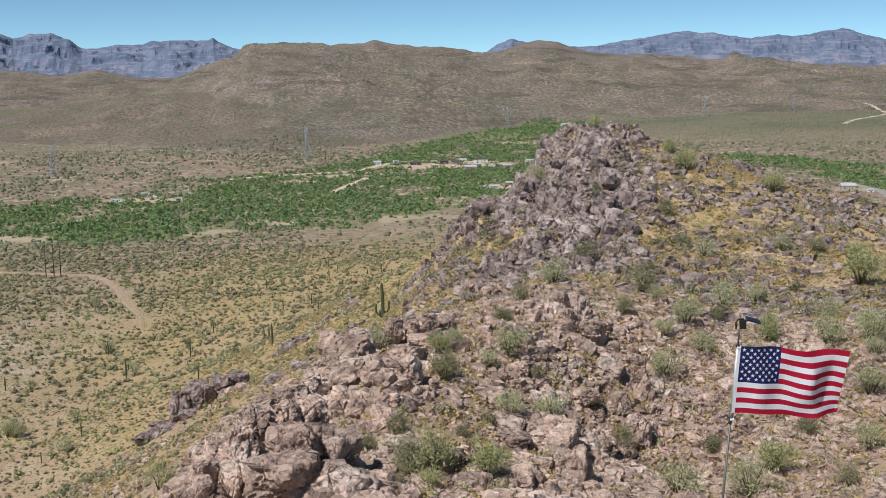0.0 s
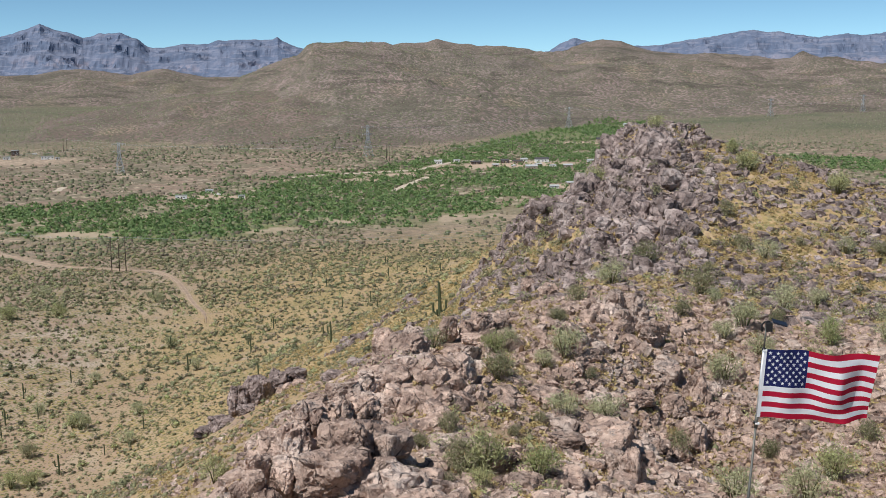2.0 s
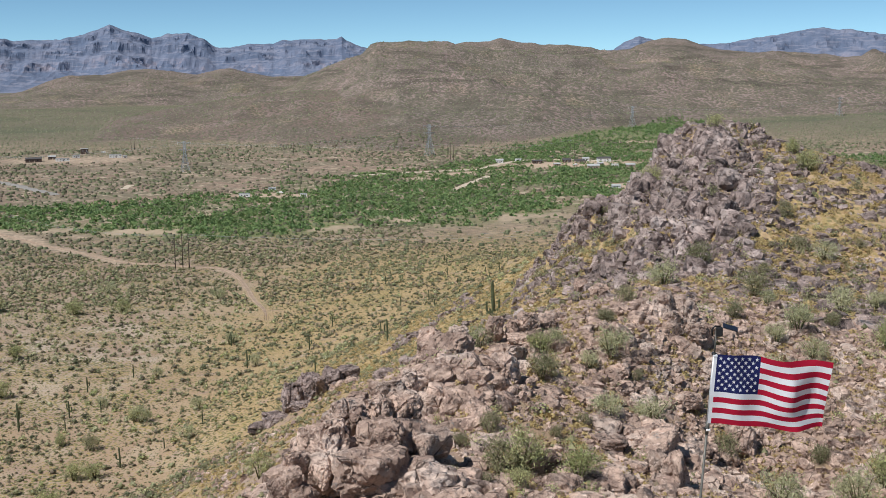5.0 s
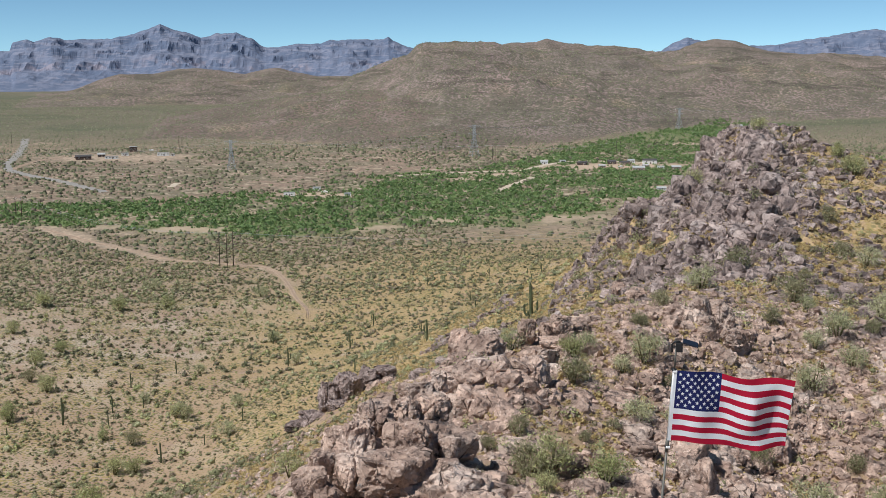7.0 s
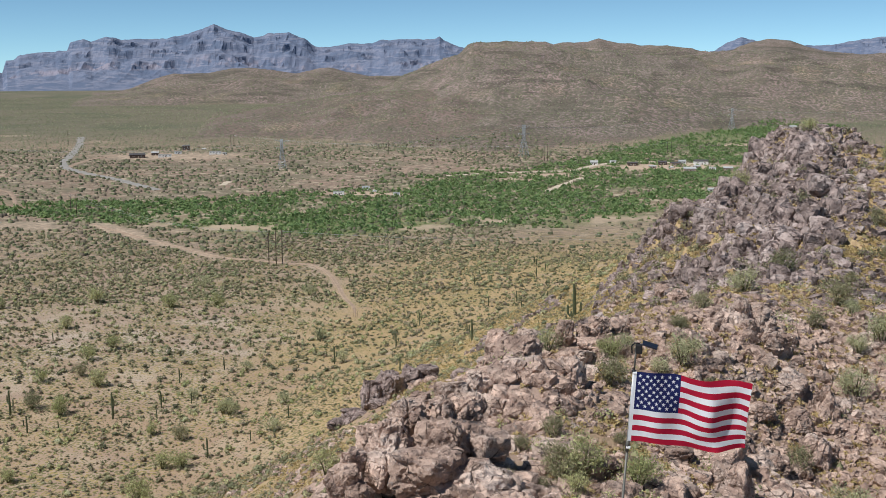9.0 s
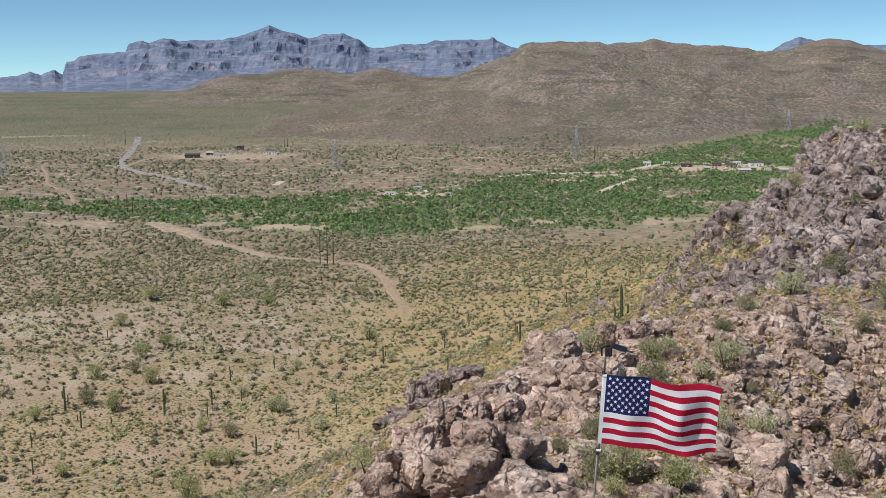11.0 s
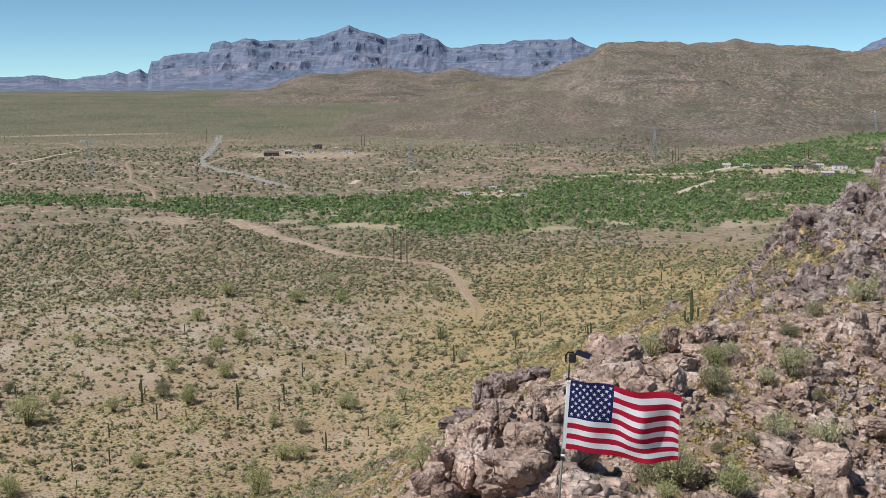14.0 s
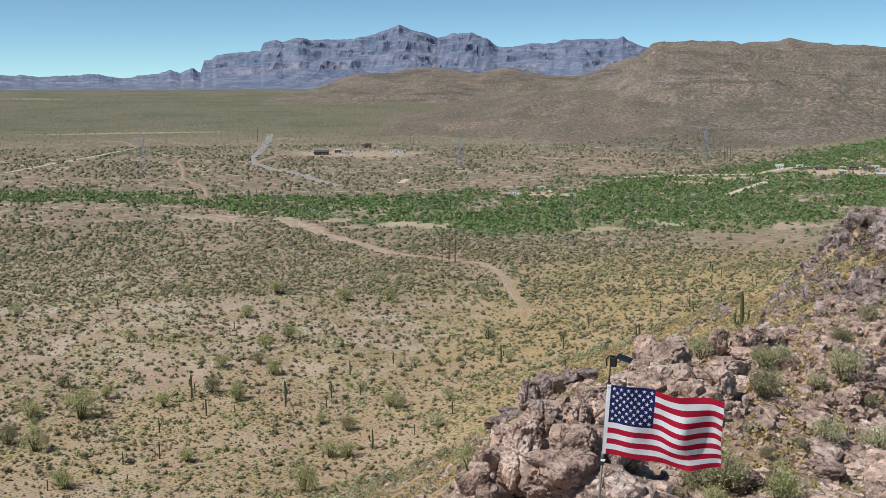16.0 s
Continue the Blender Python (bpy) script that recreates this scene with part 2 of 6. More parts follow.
# ---- materials ----
class Shader:
    """A node material, built up step by step."""

    def __init__(self, name, rough=0.9, metal=0.0, spec=0.3):
        self.m = bpy.data.materials.new(name)
        self.m.use_nodes = True
        self.t = self.m.node_tree
        self.b = next(n for n in self.t.nodes if n.type == "BSDF_PRINCIPLED")
        self.b.inputs["Roughness"].default_value = rough
        self.b.inputs["Metallic"].default_value = metal
        self.b.inputs["Specular IOR Level"].default_value = spec

    def node(self, kind, **inputs):
        n = self.t.nodes.new("ShaderNode" + kind)
        for k, v in inputs.items():
            self.put(n.inputs[k.replace("_", " ")], v)
        return n

    def put(self, socket, v):
        if isinstance(v, bpy.types.NodeSocket):
            self.t.links.new(v, socket)
        else:
            socket.default_value = v

    def place(self):
        return self.node("NewGeometry").outputs["Position"]

    def local(self):
        return self.node("TexCoord").outputs["Object"]

    def noise(self, vec, size, detail=4.0, rough=0.55):
        return self.node("TexNoise", Vector=vec, Scale=1.0 / size, Detail=detail, Roughness=rough).outputs["Fac"]

    def cells(self, vec, size, feature="F1", flat=False):
        n = self.node("TexVoronoi", Vector=vec, Scale=1.0 / size)
        n.voronoi_dimensions = "2D" if flat else "3D"
        n.feature = feature
        return n

    def band(self, v, lo, hi, a=0.0, b=1.0):
        n = self.t.nodes.new("ShaderNodeMapRange")
        n.interpolation_type = "SMOOTHSTEP"
        for i, w in enumerate((v, lo, hi, a, b)):
            self.put(n.inputs[i], w)
        return n.outputs[0]

    def math(self, op, a, b=0.0):
        n = self.t.nodes.new("ShaderNodeMath")
        n.operation = op
        self.put(n.inputs[0], a)
        self.put(n.inputs[1], b)
        return n.outputs[0]

    def mix(self, fac, a, b, mode="MIX"):
        n = self.t.nodes.new("ShaderNodeMix")
        n.data_type, n.blend_type = "RGBA", mode
        self.put(n.inputs[0], fac)
        for i, v in ((6, a), (7, b)):
            self.put(n.inputs[i], (*v, 1.0) if isinstance(v, tuple) and len(v) == 3 else v)
        return n.outputs[2]

    def attr(self, name):
        n = self.t.nodes.new("ShaderNodeAttribute")
        n.attribute_name = name
        return n.outputs["Fac"]

    def hue(self, col, v=1.0, s=1.0, h=0.5):
        n = self.node("HueSaturation", Hue=h, Saturation=s, Value=v, Color=col)
        return n.outputs[0]

    def facets(self, vec, size):
        """Broken faces: in each cell a plane with a tilt of its own, in metres."""
        cell = self.cells(vec, size)
        near = self.node("VectorMath")
        near.operation = "SUBTRACT"
        self.put(near.inputs[0], vec)
        self.put(near.inputs[1], cell.outputs["Position"])
        tilt = self.node("VectorMath")
        tilt.operation = "SUBTRACT"
        self.put(tilt.inputs[0], cell.outputs["Color"])
        tilt.inputs[1].default_value = (0.5, 0.5, 0.5)
        dot = self.node("VectorMath")
        dot.operation = "DOT_PRODUCT"
        self.put(dot.inputs[0], near.outputs[0])
        self.put(dot.inputs[1], tilt.outputs[0])
        return dot.outputs["Value"]

    def color(self, c):
        self.put(self.b.inputs["Base Color"], (*c, 1.0) if isinstance(c, tuple) and len(c) == 3 else c)
        return self

    def bump(self, h, dist, strength=1.0):
        n = self.node("Bump", Height=h, Distance=dist, Strength=strength)
        self.put(self.b.inputs["Normal"], n.outputs[0])
        return self


def ground_material():
    s = Shader("desert_ground", 0.95, spec=0.1)
    p = s.place()
    big, mid, fine = s.noise(p, 90, 5), s.noise(p, 11, 5), s.noise(p, 0.9, 5, 0.65)
    soil = s.mix(s.band(big, 0.38, 0.62), (0.37, 0.272, 0.208), (0.345, 0.238, 0.185))
    soil = s.mix(s.band(mid, 0.42, 0.66), soil, (0.42, 0.325, 0.25))
    # pale silt of the flats
    soil = s.mix(s.math("MULTIPLY", s.attr("silt"), s.band(s.noise(p, 16, 5, 0.6), 0.46, 0.60)), soil, s.mix(fine, (0.40, 0.315, 0.25), (0.52, 0.425, 0.35)))
    soil = s.mix(s.band(fine, 0.50, 0.78), soil, (0.245, 0.182, 0.135))
    # dry golden grass on the hill's flanks
    gold = s.mix(s.band(fine, 0.3, 0.7), (0.36, 0.245, 0.122), (0.50, 0.365, 0.195))
    soil = s.mix(s.math("MULTIPLY", s.attr("gold"), s.band(s.noise(p, 7, 5, 0.65), 0.31, 0.50)), soil, gold)
    # low weeds and stubble, a hand high
    weed = s.cells(p, 1.1, "F1", True)
    weed_size = s.band(s.noise(p, 24, 4, 0.6), 0.35, 0.65, 0.22, 0.54)
    weed_spot = s.band(weed.outputs["Distance"], weed_size, s.math("MULTIPLY", weed_size, 0.8))
    kind = s.node("SeparateColor", Color=weed.outputs["Color"]).outputs[0]
    weed_leaf = s.mix(s.band(kind, 0.55, 0.7), s.mix(kind, (0.13, 0.135, 0.055), (0.20, 0.185, 0.085)), (0.33, 0.255, 0.10))
    soil = s.mix(s.math("MULTIPLY", weed_spot, s.math("SUBTRACT", 0.85, s.attr("stony"))), soil, weed_leaf)
    # broken pinkish stone on the crest
    rough = s.noise(p, 0.7, 7, 0.75)
    rock = s.mix(s.noise(p, 2.6, 6, 0.65), (0.33, 0.236, 0.195), (0.53, 0.392, 0.325))
    rock = s.mix(s.band(rough, 0.54, 0.68), rock, (0.20, 0.14, 0.115))
    rock = s.mix(s.band(s.noise(p, 0.3, 5, 0.7), 0.54, 0.66), rock, (0.49, 0.36, 0.29))
    soil = s.mix(s.math("MULTIPLY", s.attr("stony"), s.band(s.noise(p, 4, 5), 0.45, 0.58)), soil, rock)
    # green flats on the far plain
    flat = s.mix(s.band(s.noise(p, 130, 6, 0.65), 0.36, 0.60), (0.09, 0.115, 0.07), (0.175, 0.16, 0.115))
    soil = s.mix(s.math("MULTIPLY", s.attr("flats"), 0.85), soil, flat)
    # low weeds among the trees of the wash
    weeds = s.mix(s.band(s.noise(p, 9, 6, 0.7), 0.46, 0.68), (0.125, 0.175, 0.062), (0.27, 0.225, 0.125))
    soil = s.mix(s.math("MULTIPLY", s.attr("wash"), s.band(s.noise(p, 30, 5), 0.22, 0.40)), soil, weeds)
    # redder soil with thick scrub beyond the track
    upland = s.mix(s.band(s.noise(p, 45, 5, 0.65), 0.40, 0.60), (0.29, 0.20, 0.155), (0.20, 0.175, 0.12))
    upland = s.mix(s.band(s.noise(p, 12, 5, 0.65), 0.53, 0.60), upland, (0.46, 0.37, 0.28))
    soil = s.mix(s.math("MULTIPLY", s.attr("upland"), 0.8), soil, upland)
    # pale sand in bare patches
    soil = s.mix(s.attr("bare"), soil, s.mix(mid, (0.49, 0.385, 0.29), (0.43, 0.315, 0.228)))
    # reddish stony hills dotted with scrub
    red = s.mix(s.band(s.noise(p, 220, 6, 0.62), 0.40, 0.62), (0.29, 0.21, 0.19), (0.245, 0.193, 0.168))
    red = s.mix(s.band(s.noise(p, 45, 6, 0.7), 0.47, 0.66), red, (0.155, 0.118, 0.10))
    ledge = s.node("Mapping", Vector=p)
    ledge.inputs["Scale"].default_value = (1, 1, 9.0)
    red = s.mix(s.band(s.noise(ledge.outputs[0], 170, 5, 0.6), 0.55, 0.60), red, (0.105, 0.08, 0.07))
    red = s.mix(s.band(s.noise(p, 5.0, 4, 0.8), 0.53, 0.62), red, (0.29, 0.23, 0.215))
    red = s.mix(s.math("MULTIPLY", s.attr("rust"), s.band(s.noise(p, 60, 5, 0.65), 0.30, 0.62)), red, (0.20, 0.142, 0.122))
    soil = s.mix(s.attr("hill"), soil, red)
    # scrub seen as dots from afar
    for cell, share in ((7.5, 0.8), (4.1, 0.75)):
        dots = s.cells(p, cell, "F1", True)
        size = s.band(s.noise(p, 160 if cell > 5 else 70, 4), 0.3, 0.65, 0.30, 0.64)
        spot = s.band(dots.outputs["Distance"], size, s.math("MULTIPLY", size, 0.55))
        leaf = s.mix(s.node("SeparateColor", Color=dots.outputs["Color"]).outputs[0], (0.092, 0.086, 0.064), (0.148, 0.134, 0.10))
        soil = s.mix(s.math("MULTIPLY", s.math("MULTIPLY", spot, s.attr("dots")), share), soil, leaf)
    s.color(soil)
    s.bump(s.math("ADD", s.math("MULTIPLY", rough, s.attr("stony")), fine), 0.4, 0.9)
    return s.m


def range_material():
    """Bare volcanic rock of the far ranges, painted bluish grey for distance haze, with paler cliff bands and dark
    clefts.
    """
    s = Shader("haze_blue_range_rock", 0.95, spec=0.1)
    p = s.place()
    st = s.node("Mapping", Vector=p)
    st.inputs["Scale"].default_value = (1, 1, 1.6)
    # the blue in all these tones is aerial haze put into the base colour
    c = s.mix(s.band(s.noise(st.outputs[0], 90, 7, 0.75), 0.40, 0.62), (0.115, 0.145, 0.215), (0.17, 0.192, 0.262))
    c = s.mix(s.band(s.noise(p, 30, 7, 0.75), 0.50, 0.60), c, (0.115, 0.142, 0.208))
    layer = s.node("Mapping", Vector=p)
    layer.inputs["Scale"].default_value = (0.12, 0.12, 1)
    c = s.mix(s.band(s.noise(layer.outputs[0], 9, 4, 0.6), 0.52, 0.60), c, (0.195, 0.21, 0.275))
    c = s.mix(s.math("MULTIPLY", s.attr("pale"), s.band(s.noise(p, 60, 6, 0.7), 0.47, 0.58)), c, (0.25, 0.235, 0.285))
    s.color(c)
    return s.m


def rock_material(name, dark, light, pale, block=1.3):
    s = Shader(name, 0.9, spec=0.2)
    p = s.place()
    info = s.node("ObjectInfo").outputs["Random"]
    isle = s.node("NewGeometry").outputs["Random Per Island"]
    n1, n2, n3, n4 = s.noise(p, 1.5, 6, 0.6), s.noise(p, 0.35, 6, 0.7), s.noise(p, 5, 3), s.noise(p, 0.09, 4, 0.7)
    c = s.mix(s.band(n1, 0.34, 0.64), dark, light)
    c = s.mix(s.band(n3, 0.50, 0.66), c, pale)
    c = s.mix(s.band(n2, 0.56, 0.70), c, tuple(v * 0.7 for v in dark))
    c = s.mix(s.band(n4, 0.56, 0.8), c, tuple(v * 0.7 for v in dark))
    # grey desert varnish and lichen in patches
    c = s.mix(s.band(s.noise(p, 1.3, 8, 0.78), 0.54, 0.62), c, tuple(v * 0.72 for v in dark))
    c = s.mix(s.band(s.noise(p, 0.8, 7, 0.75), 0.60, 0.66), c, (0.30, 0.265, 0.245))
    c = s.mix(s.band(s.noise(p, 0.5, 7, 0.75), 0.57, 0.64), c, tuple(v * 1.15 for v in pale))
    # hairline joints, broken off here and there
    bent = s.mix(0.5, p, s.node("TexNoise", Vector=p, Scale=0.9, Detail=5.0, Roughness=0.65).outputs["Color"], "ADD")
    crack = s.cells(bent, 2.1, "DISTANCE_TO_EDGE")
    open_at = s.band(s.noise(p, 1.1, 3), 0.50, 0.66, 0.0, 0.04)
    seam = s.band(crack.outputs["Distance"], s.math("MULTIPLY", open_at, 0.2), s.math("ADD", open_at, 0.004))
    vary = s.math("ADD", s.math("MULTIPLY", s.math("FRACT", s.math("ADD", info, isle)), 0.45), 0.78)
    s.color(s.hue(s.mix(seam, tuple(v * 0.35 for v in dark), c), vary))
    faces = s.math("ADD", s.math("MULTIPLY", s.facets(bent, block), 1.7), s.math("MULTIPLY", s.facets(bent, block * 0.33), 1.9))
    lumps = s.math("ADD", s.math("MULTIPLY", n1, 0.35), s.math("ADD", s.math("MULTIPLY", n2, 0.28), s.math("MULTIPLY", n4, 0.12)))
    s.bump(s.math("ADD", s.math("ADD", s.math("MULTIPLY", seam, 0.08), faces), lumps), 1.0, 0.9)
    return s.m


def leaf_material(name, a, b, twig=None, vary=0.7):
    s = Shader(name, 0.75, spec=0.2)
    isle = s.node("NewGeometry").outputs["Random Per Island"]
    tint = s.attr("tint")
    info = s.node("ObjectInfo").outputs["Random"]
    c = s.mix(s.math("FRACT", s.math("ADD", tint, info)), a, b)
    c = s.hue(c, s.math("ADD", s.math("MULTIPLY", isle, vary), 1 - vary / 2))
    if twig:
        c = s.mix(s.band(s.math("FRACT", s.math("MULTIPLY", isle, 7.13)), 0.72, 0.78), c, twig)
    s.color(c)
    tr = s.node("BsdfTranslucent", Color=c)
    mixer = s.node("MixShader", Fac=0.3)
    out = next(n for n in s.t.nodes if n.type == "OUTPUT_MATERIAL")
    s.t.links.new(s.b.outputs[0], mixer.inputs[1])
    s.t.links.new(tr.outputs[0], mixer.inputs[2])
    s.t.links.new(mixer.outputs[0], out.inputs["Surface"])
    return s.m


def plain_material(name, col, rough=0.7, metal=0.0, size=0.5, vary=0.25, spec=0.3):
    s = Shader(name, rough, metal, spec)
    n = s.noise(s.local(), size, 5, 0.6)
    s.color(s.mix(s.band(n, 0.35, 0.7), tuple(v * (1 - vary) for v in col), tuple(min(1, v * (1 + vary * 0.5)) for v in col)))
    s.bump(n, 0.01, 0.4)
    return s.m


GROUND = ground_material()
BOULDER = rock_material("boulder_rock", (0.36, 0.25, 0.203), (0.625, 0.452, 0.365), (0.68, 0.535, 0.455))
CRAG = rock_material("crag_rock", (0.20, 0.149, 0.134), (0.41, 0.318, 0.288), (0.50, 0.405, 0.37), 2.1)
CREOSOTE = leaf_material("creosote_leaves", (0.215, 0.222, 0.12), (0.36, 0.34, 0.195), (0.30, 0.24, 0.17))
DRY_GRASS = leaf_material("dry_grass", (0.42, 0.325, 0.15), (0.55, 0.425, 0.215), vary=0.35)
PALO_VERDE = leaf_material("palo_verde_leaves", (0.36, 0.39, 0.175), (0.50, 0.495, 0.255), (0.30, 0.265, 0.15))
GREY_BUSH = leaf_material("grey_bush_twigs", (0.38, 0.385, 0.22), (0.50, 0.485, 0.30))
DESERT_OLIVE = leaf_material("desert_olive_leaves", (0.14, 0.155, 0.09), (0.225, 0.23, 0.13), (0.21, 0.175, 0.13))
FLAT_OLIVE = leaf_material("flat_scrub_leaves", (0.22, 0.235, 0.125), (0.35, 0.345, 0.195), (0.32, 0.26, 0.185))
MESQUITE = leaf_material("mesquite_leaves", (0.155, 0.24, 0.097), (0.225, 0.305, 0.12), vary=0.3)
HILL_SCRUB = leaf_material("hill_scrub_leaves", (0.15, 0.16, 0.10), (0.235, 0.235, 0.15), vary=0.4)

# ---- ground: one sheet from under the camera to the horizon ----
WASH = [(-760, 640), (-590, 690), (-478, 725), (-372, 715), (-282, 737), (-209, 781), (-133, 830), (-58, 930), (8, 1130), (82, 1390), (170, 1640)]
WASH_WIDE = [28, 34, 32, 62, 90, 128, 150, 170, 130, 95, 60]
SILT = [(-420, 420), (-311, 365), (-240, 340), (-180, 335), (-168, 400), (-160, 450)]
SILT_WIDE = [70, 60, 48, 42, 36, 24]
EAST_WASH = [(180, 1180), (300, 1090), (345, 1010), (372, 900), (410, 780)]


def line_distance(x, y, line, widths=None):
    """Distance to a line of points, in metres or, with widths, in half widths."""
    best = np.full(np.shape(x), 1e9)
    for i, ((ax, ay), (bx, by)) in enumerate(zip(line, line[1:])):
        ux, uy = bx - ax, by - ay
        t = np.clip(((x - ax) * ux + (y - ay) * uy) / (ux * ux + uy * uy), 0, 1)
        d = np.hypot(x - ax - t * ux, y - ay - t * uy)
        if widths:
            d = d / (widths[i] + (widths[i + 1] - widths[i]) * t)
        best = np.minimum(best, d)
    return best


def wash_cover(x, y):
    swing = 0.7 * fbm(x, y, 120, 4, 81)
    a = 1 - smooth(0.75, 1.15, line_distance(x, y, WASH, WASH_WIDE) + swing)
    b = 1 - smooth(0.75, 1.15, line_distance(x, y, EAST_WASH) / 52 + swing)
    return np.maximum(a, b)


# bare clearings: x, y, half length, half width, turn in degrees
CLEARINGS = [(-532, 1108, 84, 46, 22), (-241, 846, 40, 17, 0), (-2, 1092, 74, 30, 8), (40, 925, 22, 16, 0), (75, 1330, 34, 24, 0), (-142, 968, 26, 8, 0), (-110, 1012, 30, 9, 30), (-345, 636, 44, 9, -38),
             (-358, 984, 16, 7, 0), (-1820, 2040, 100, 30, 20), (-910, 2830, 42, 30, 0), (-845, 2895, 30, 22, 0), (-396, 2114, 16, 14, 0), (-940, 1245, 130, 15, 38),
             (-700, 1260, 60, 9, 30), (312, 866, 20, 12, 0), (-290, 590, 60, 5, -37)]


def bare_cover(x, y):
    out = np.zeros(np.shape(x))
    for cx, cy, a, b, turn in CLEARINGS:
        c, s = math.cos(radians(turn)), math.sin(radians(turn))
        u, v = ((x - cx) * c + (y - cy) * s) / a, (-(x - cx) * s + (y - cy) * c) / b
        out = np.maximum(out, 1 - smooth(0.6, 1.15, np.hypot(u, v) + 0.5 * fbm(x, y, 25, 3, 91)))
    # sandy flats along the near edge of the wash
    d = line_distance(x, y, [(-420, 640), (-300, 655), (-180, 690), (-60, 735), (30, 780)])
    sand = (1 - smooth(10, 32, d)) * smooth(0.06, 0.15, fbm(x, y, 22, 4, 92))
    return np.maximum(out, sand * 0.8)


def ground_sheet():
    fine = np.arange(-46.5, 26.01, 0.18)
    az = np.radians(np.r_[np.arange(-180, -46.5, 3.0), fine, np.arange(28, 180, 3.0)])
    r = np.r_[np.linspace(0.001, 40, 24), 40 * np.exp(np.arange(1, 320) * math.log(1250 / 40) / 319), np.linspace(1260, 3300, 95), np.linspace(3320, 3650, 8),
              np.linspace(3700, 4900, 12)]
    ra, aa = np.meshgrid(r, az, indexing="ij")
    x, y = ra * np.sin(aa), ra * np.cos(aa)
    z = land(x, y)
    nr, na = x.shape
    i, j = np.meshgrid(np.arange(nr - 1), np.arange(na), indexing="ij")
    k = (j + 1) % na
    faces = np.stack([i * na + j, i * na + k, (i + 1) * na + k, (i + 1) * na + j], -1).reshape(-1, 4)
    me = mesh_arrays("ground", np.stack([x, y, z], -1).reshape(-1, 3), faces)
    hill = near_hill(x, y)
    which = far_land(x, y)[1]
    d = np.hypot(x, y)
    edge = fbm(x, y, 60, 3, 77)
    covers = {
        "stony": smooth(46, 64, hill + 14 * fbm(x, y, 22, 4, 78)) * (1 - 0.8 * smooth(110, 150, y)),
        "gold": np.maximum(np.maximum(smooth(2, 14, hill + 10 * fbm(x, y, 40, 4, 79)), 0.6 * smooth(-0.02, 0.14, fbm(x, y, 60, 4, 83)) * smooth(470, 300, d)), 0.85 * smooth(-190, -80, x + 90 * fbm(x, y, 60, 4, 84)) * smooth(720, 560, y)) * (1 - 0.4 * smooth(50, 66, hill) * smooth(135, 115, y)) * (0.6 + 0.4 * smooth(95, 180, y + 1.5 * np.minimum(x + 10, 0))),
        "silt": smooth(1.25, 0.7, line_distance(x, y, SILT, SILT_WIDE) + 0.9 * fbm(x, y, 60, 4, 85)),
        "wash": wash_cover(x, y),
        "bare": bare_cover(x, y),
        "hill": ((which >= 1) & (which <= 4)).astype(float) * smooth(-0.45, -0.1, edge),
        "rust": (which == 1).astype(float),
        "upland": smooth(620, 860, d + 200 * edge) * (which == 0) * (1 - smooth(1150, 1600, d)),
        "flats": smooth(1150, 1700, d) * (which == 0),
        "dots": np.where(which > 0, 1.0, 0.4) * smooth(430, 720, d) * (1 - wash_cover(x, y)),
    }
    for name, v in covers.items():
        a = me.attributes.new(name, "FLOAT", "POINT")
        a.data.foreach_set("value", np.ascontiguousarray(v, np.float32).ravel())
    me.materials.append(GROUND)
    return tagged(new("ground", me), "dry tan desert soil with stony hills and far ranges", "ground", kind="structure")


def mesh_arrays(name, verts, faces, smooth_shade=True):
    """A mesh from arrays of places and of faces that all have as many corners."""
    me = bpy.data.meshes.new(name)
    nv, (nf, w) = len(verts), faces.shape
    me.vertices.add(nv)
    me.vertices.foreach_set("co", np.ascontiguousarray(verts, np.float32).ravel())
    me.loops.add(nf * w)
    me.loops.foreach_set("vertex_index", np.ascontiguousarray(faces, np.int32).ravel())
    me.polygons.add(nf)
    me.polygons.foreach_set("loop_start", np.arange(0, nf * w, w, dtype=np.int32))
    me.polygons.foreach_set("use_smooth", np.full(nf, smooth_shade))
    me.update(calc_edges=True)
    return me


ground = ground_sheet()


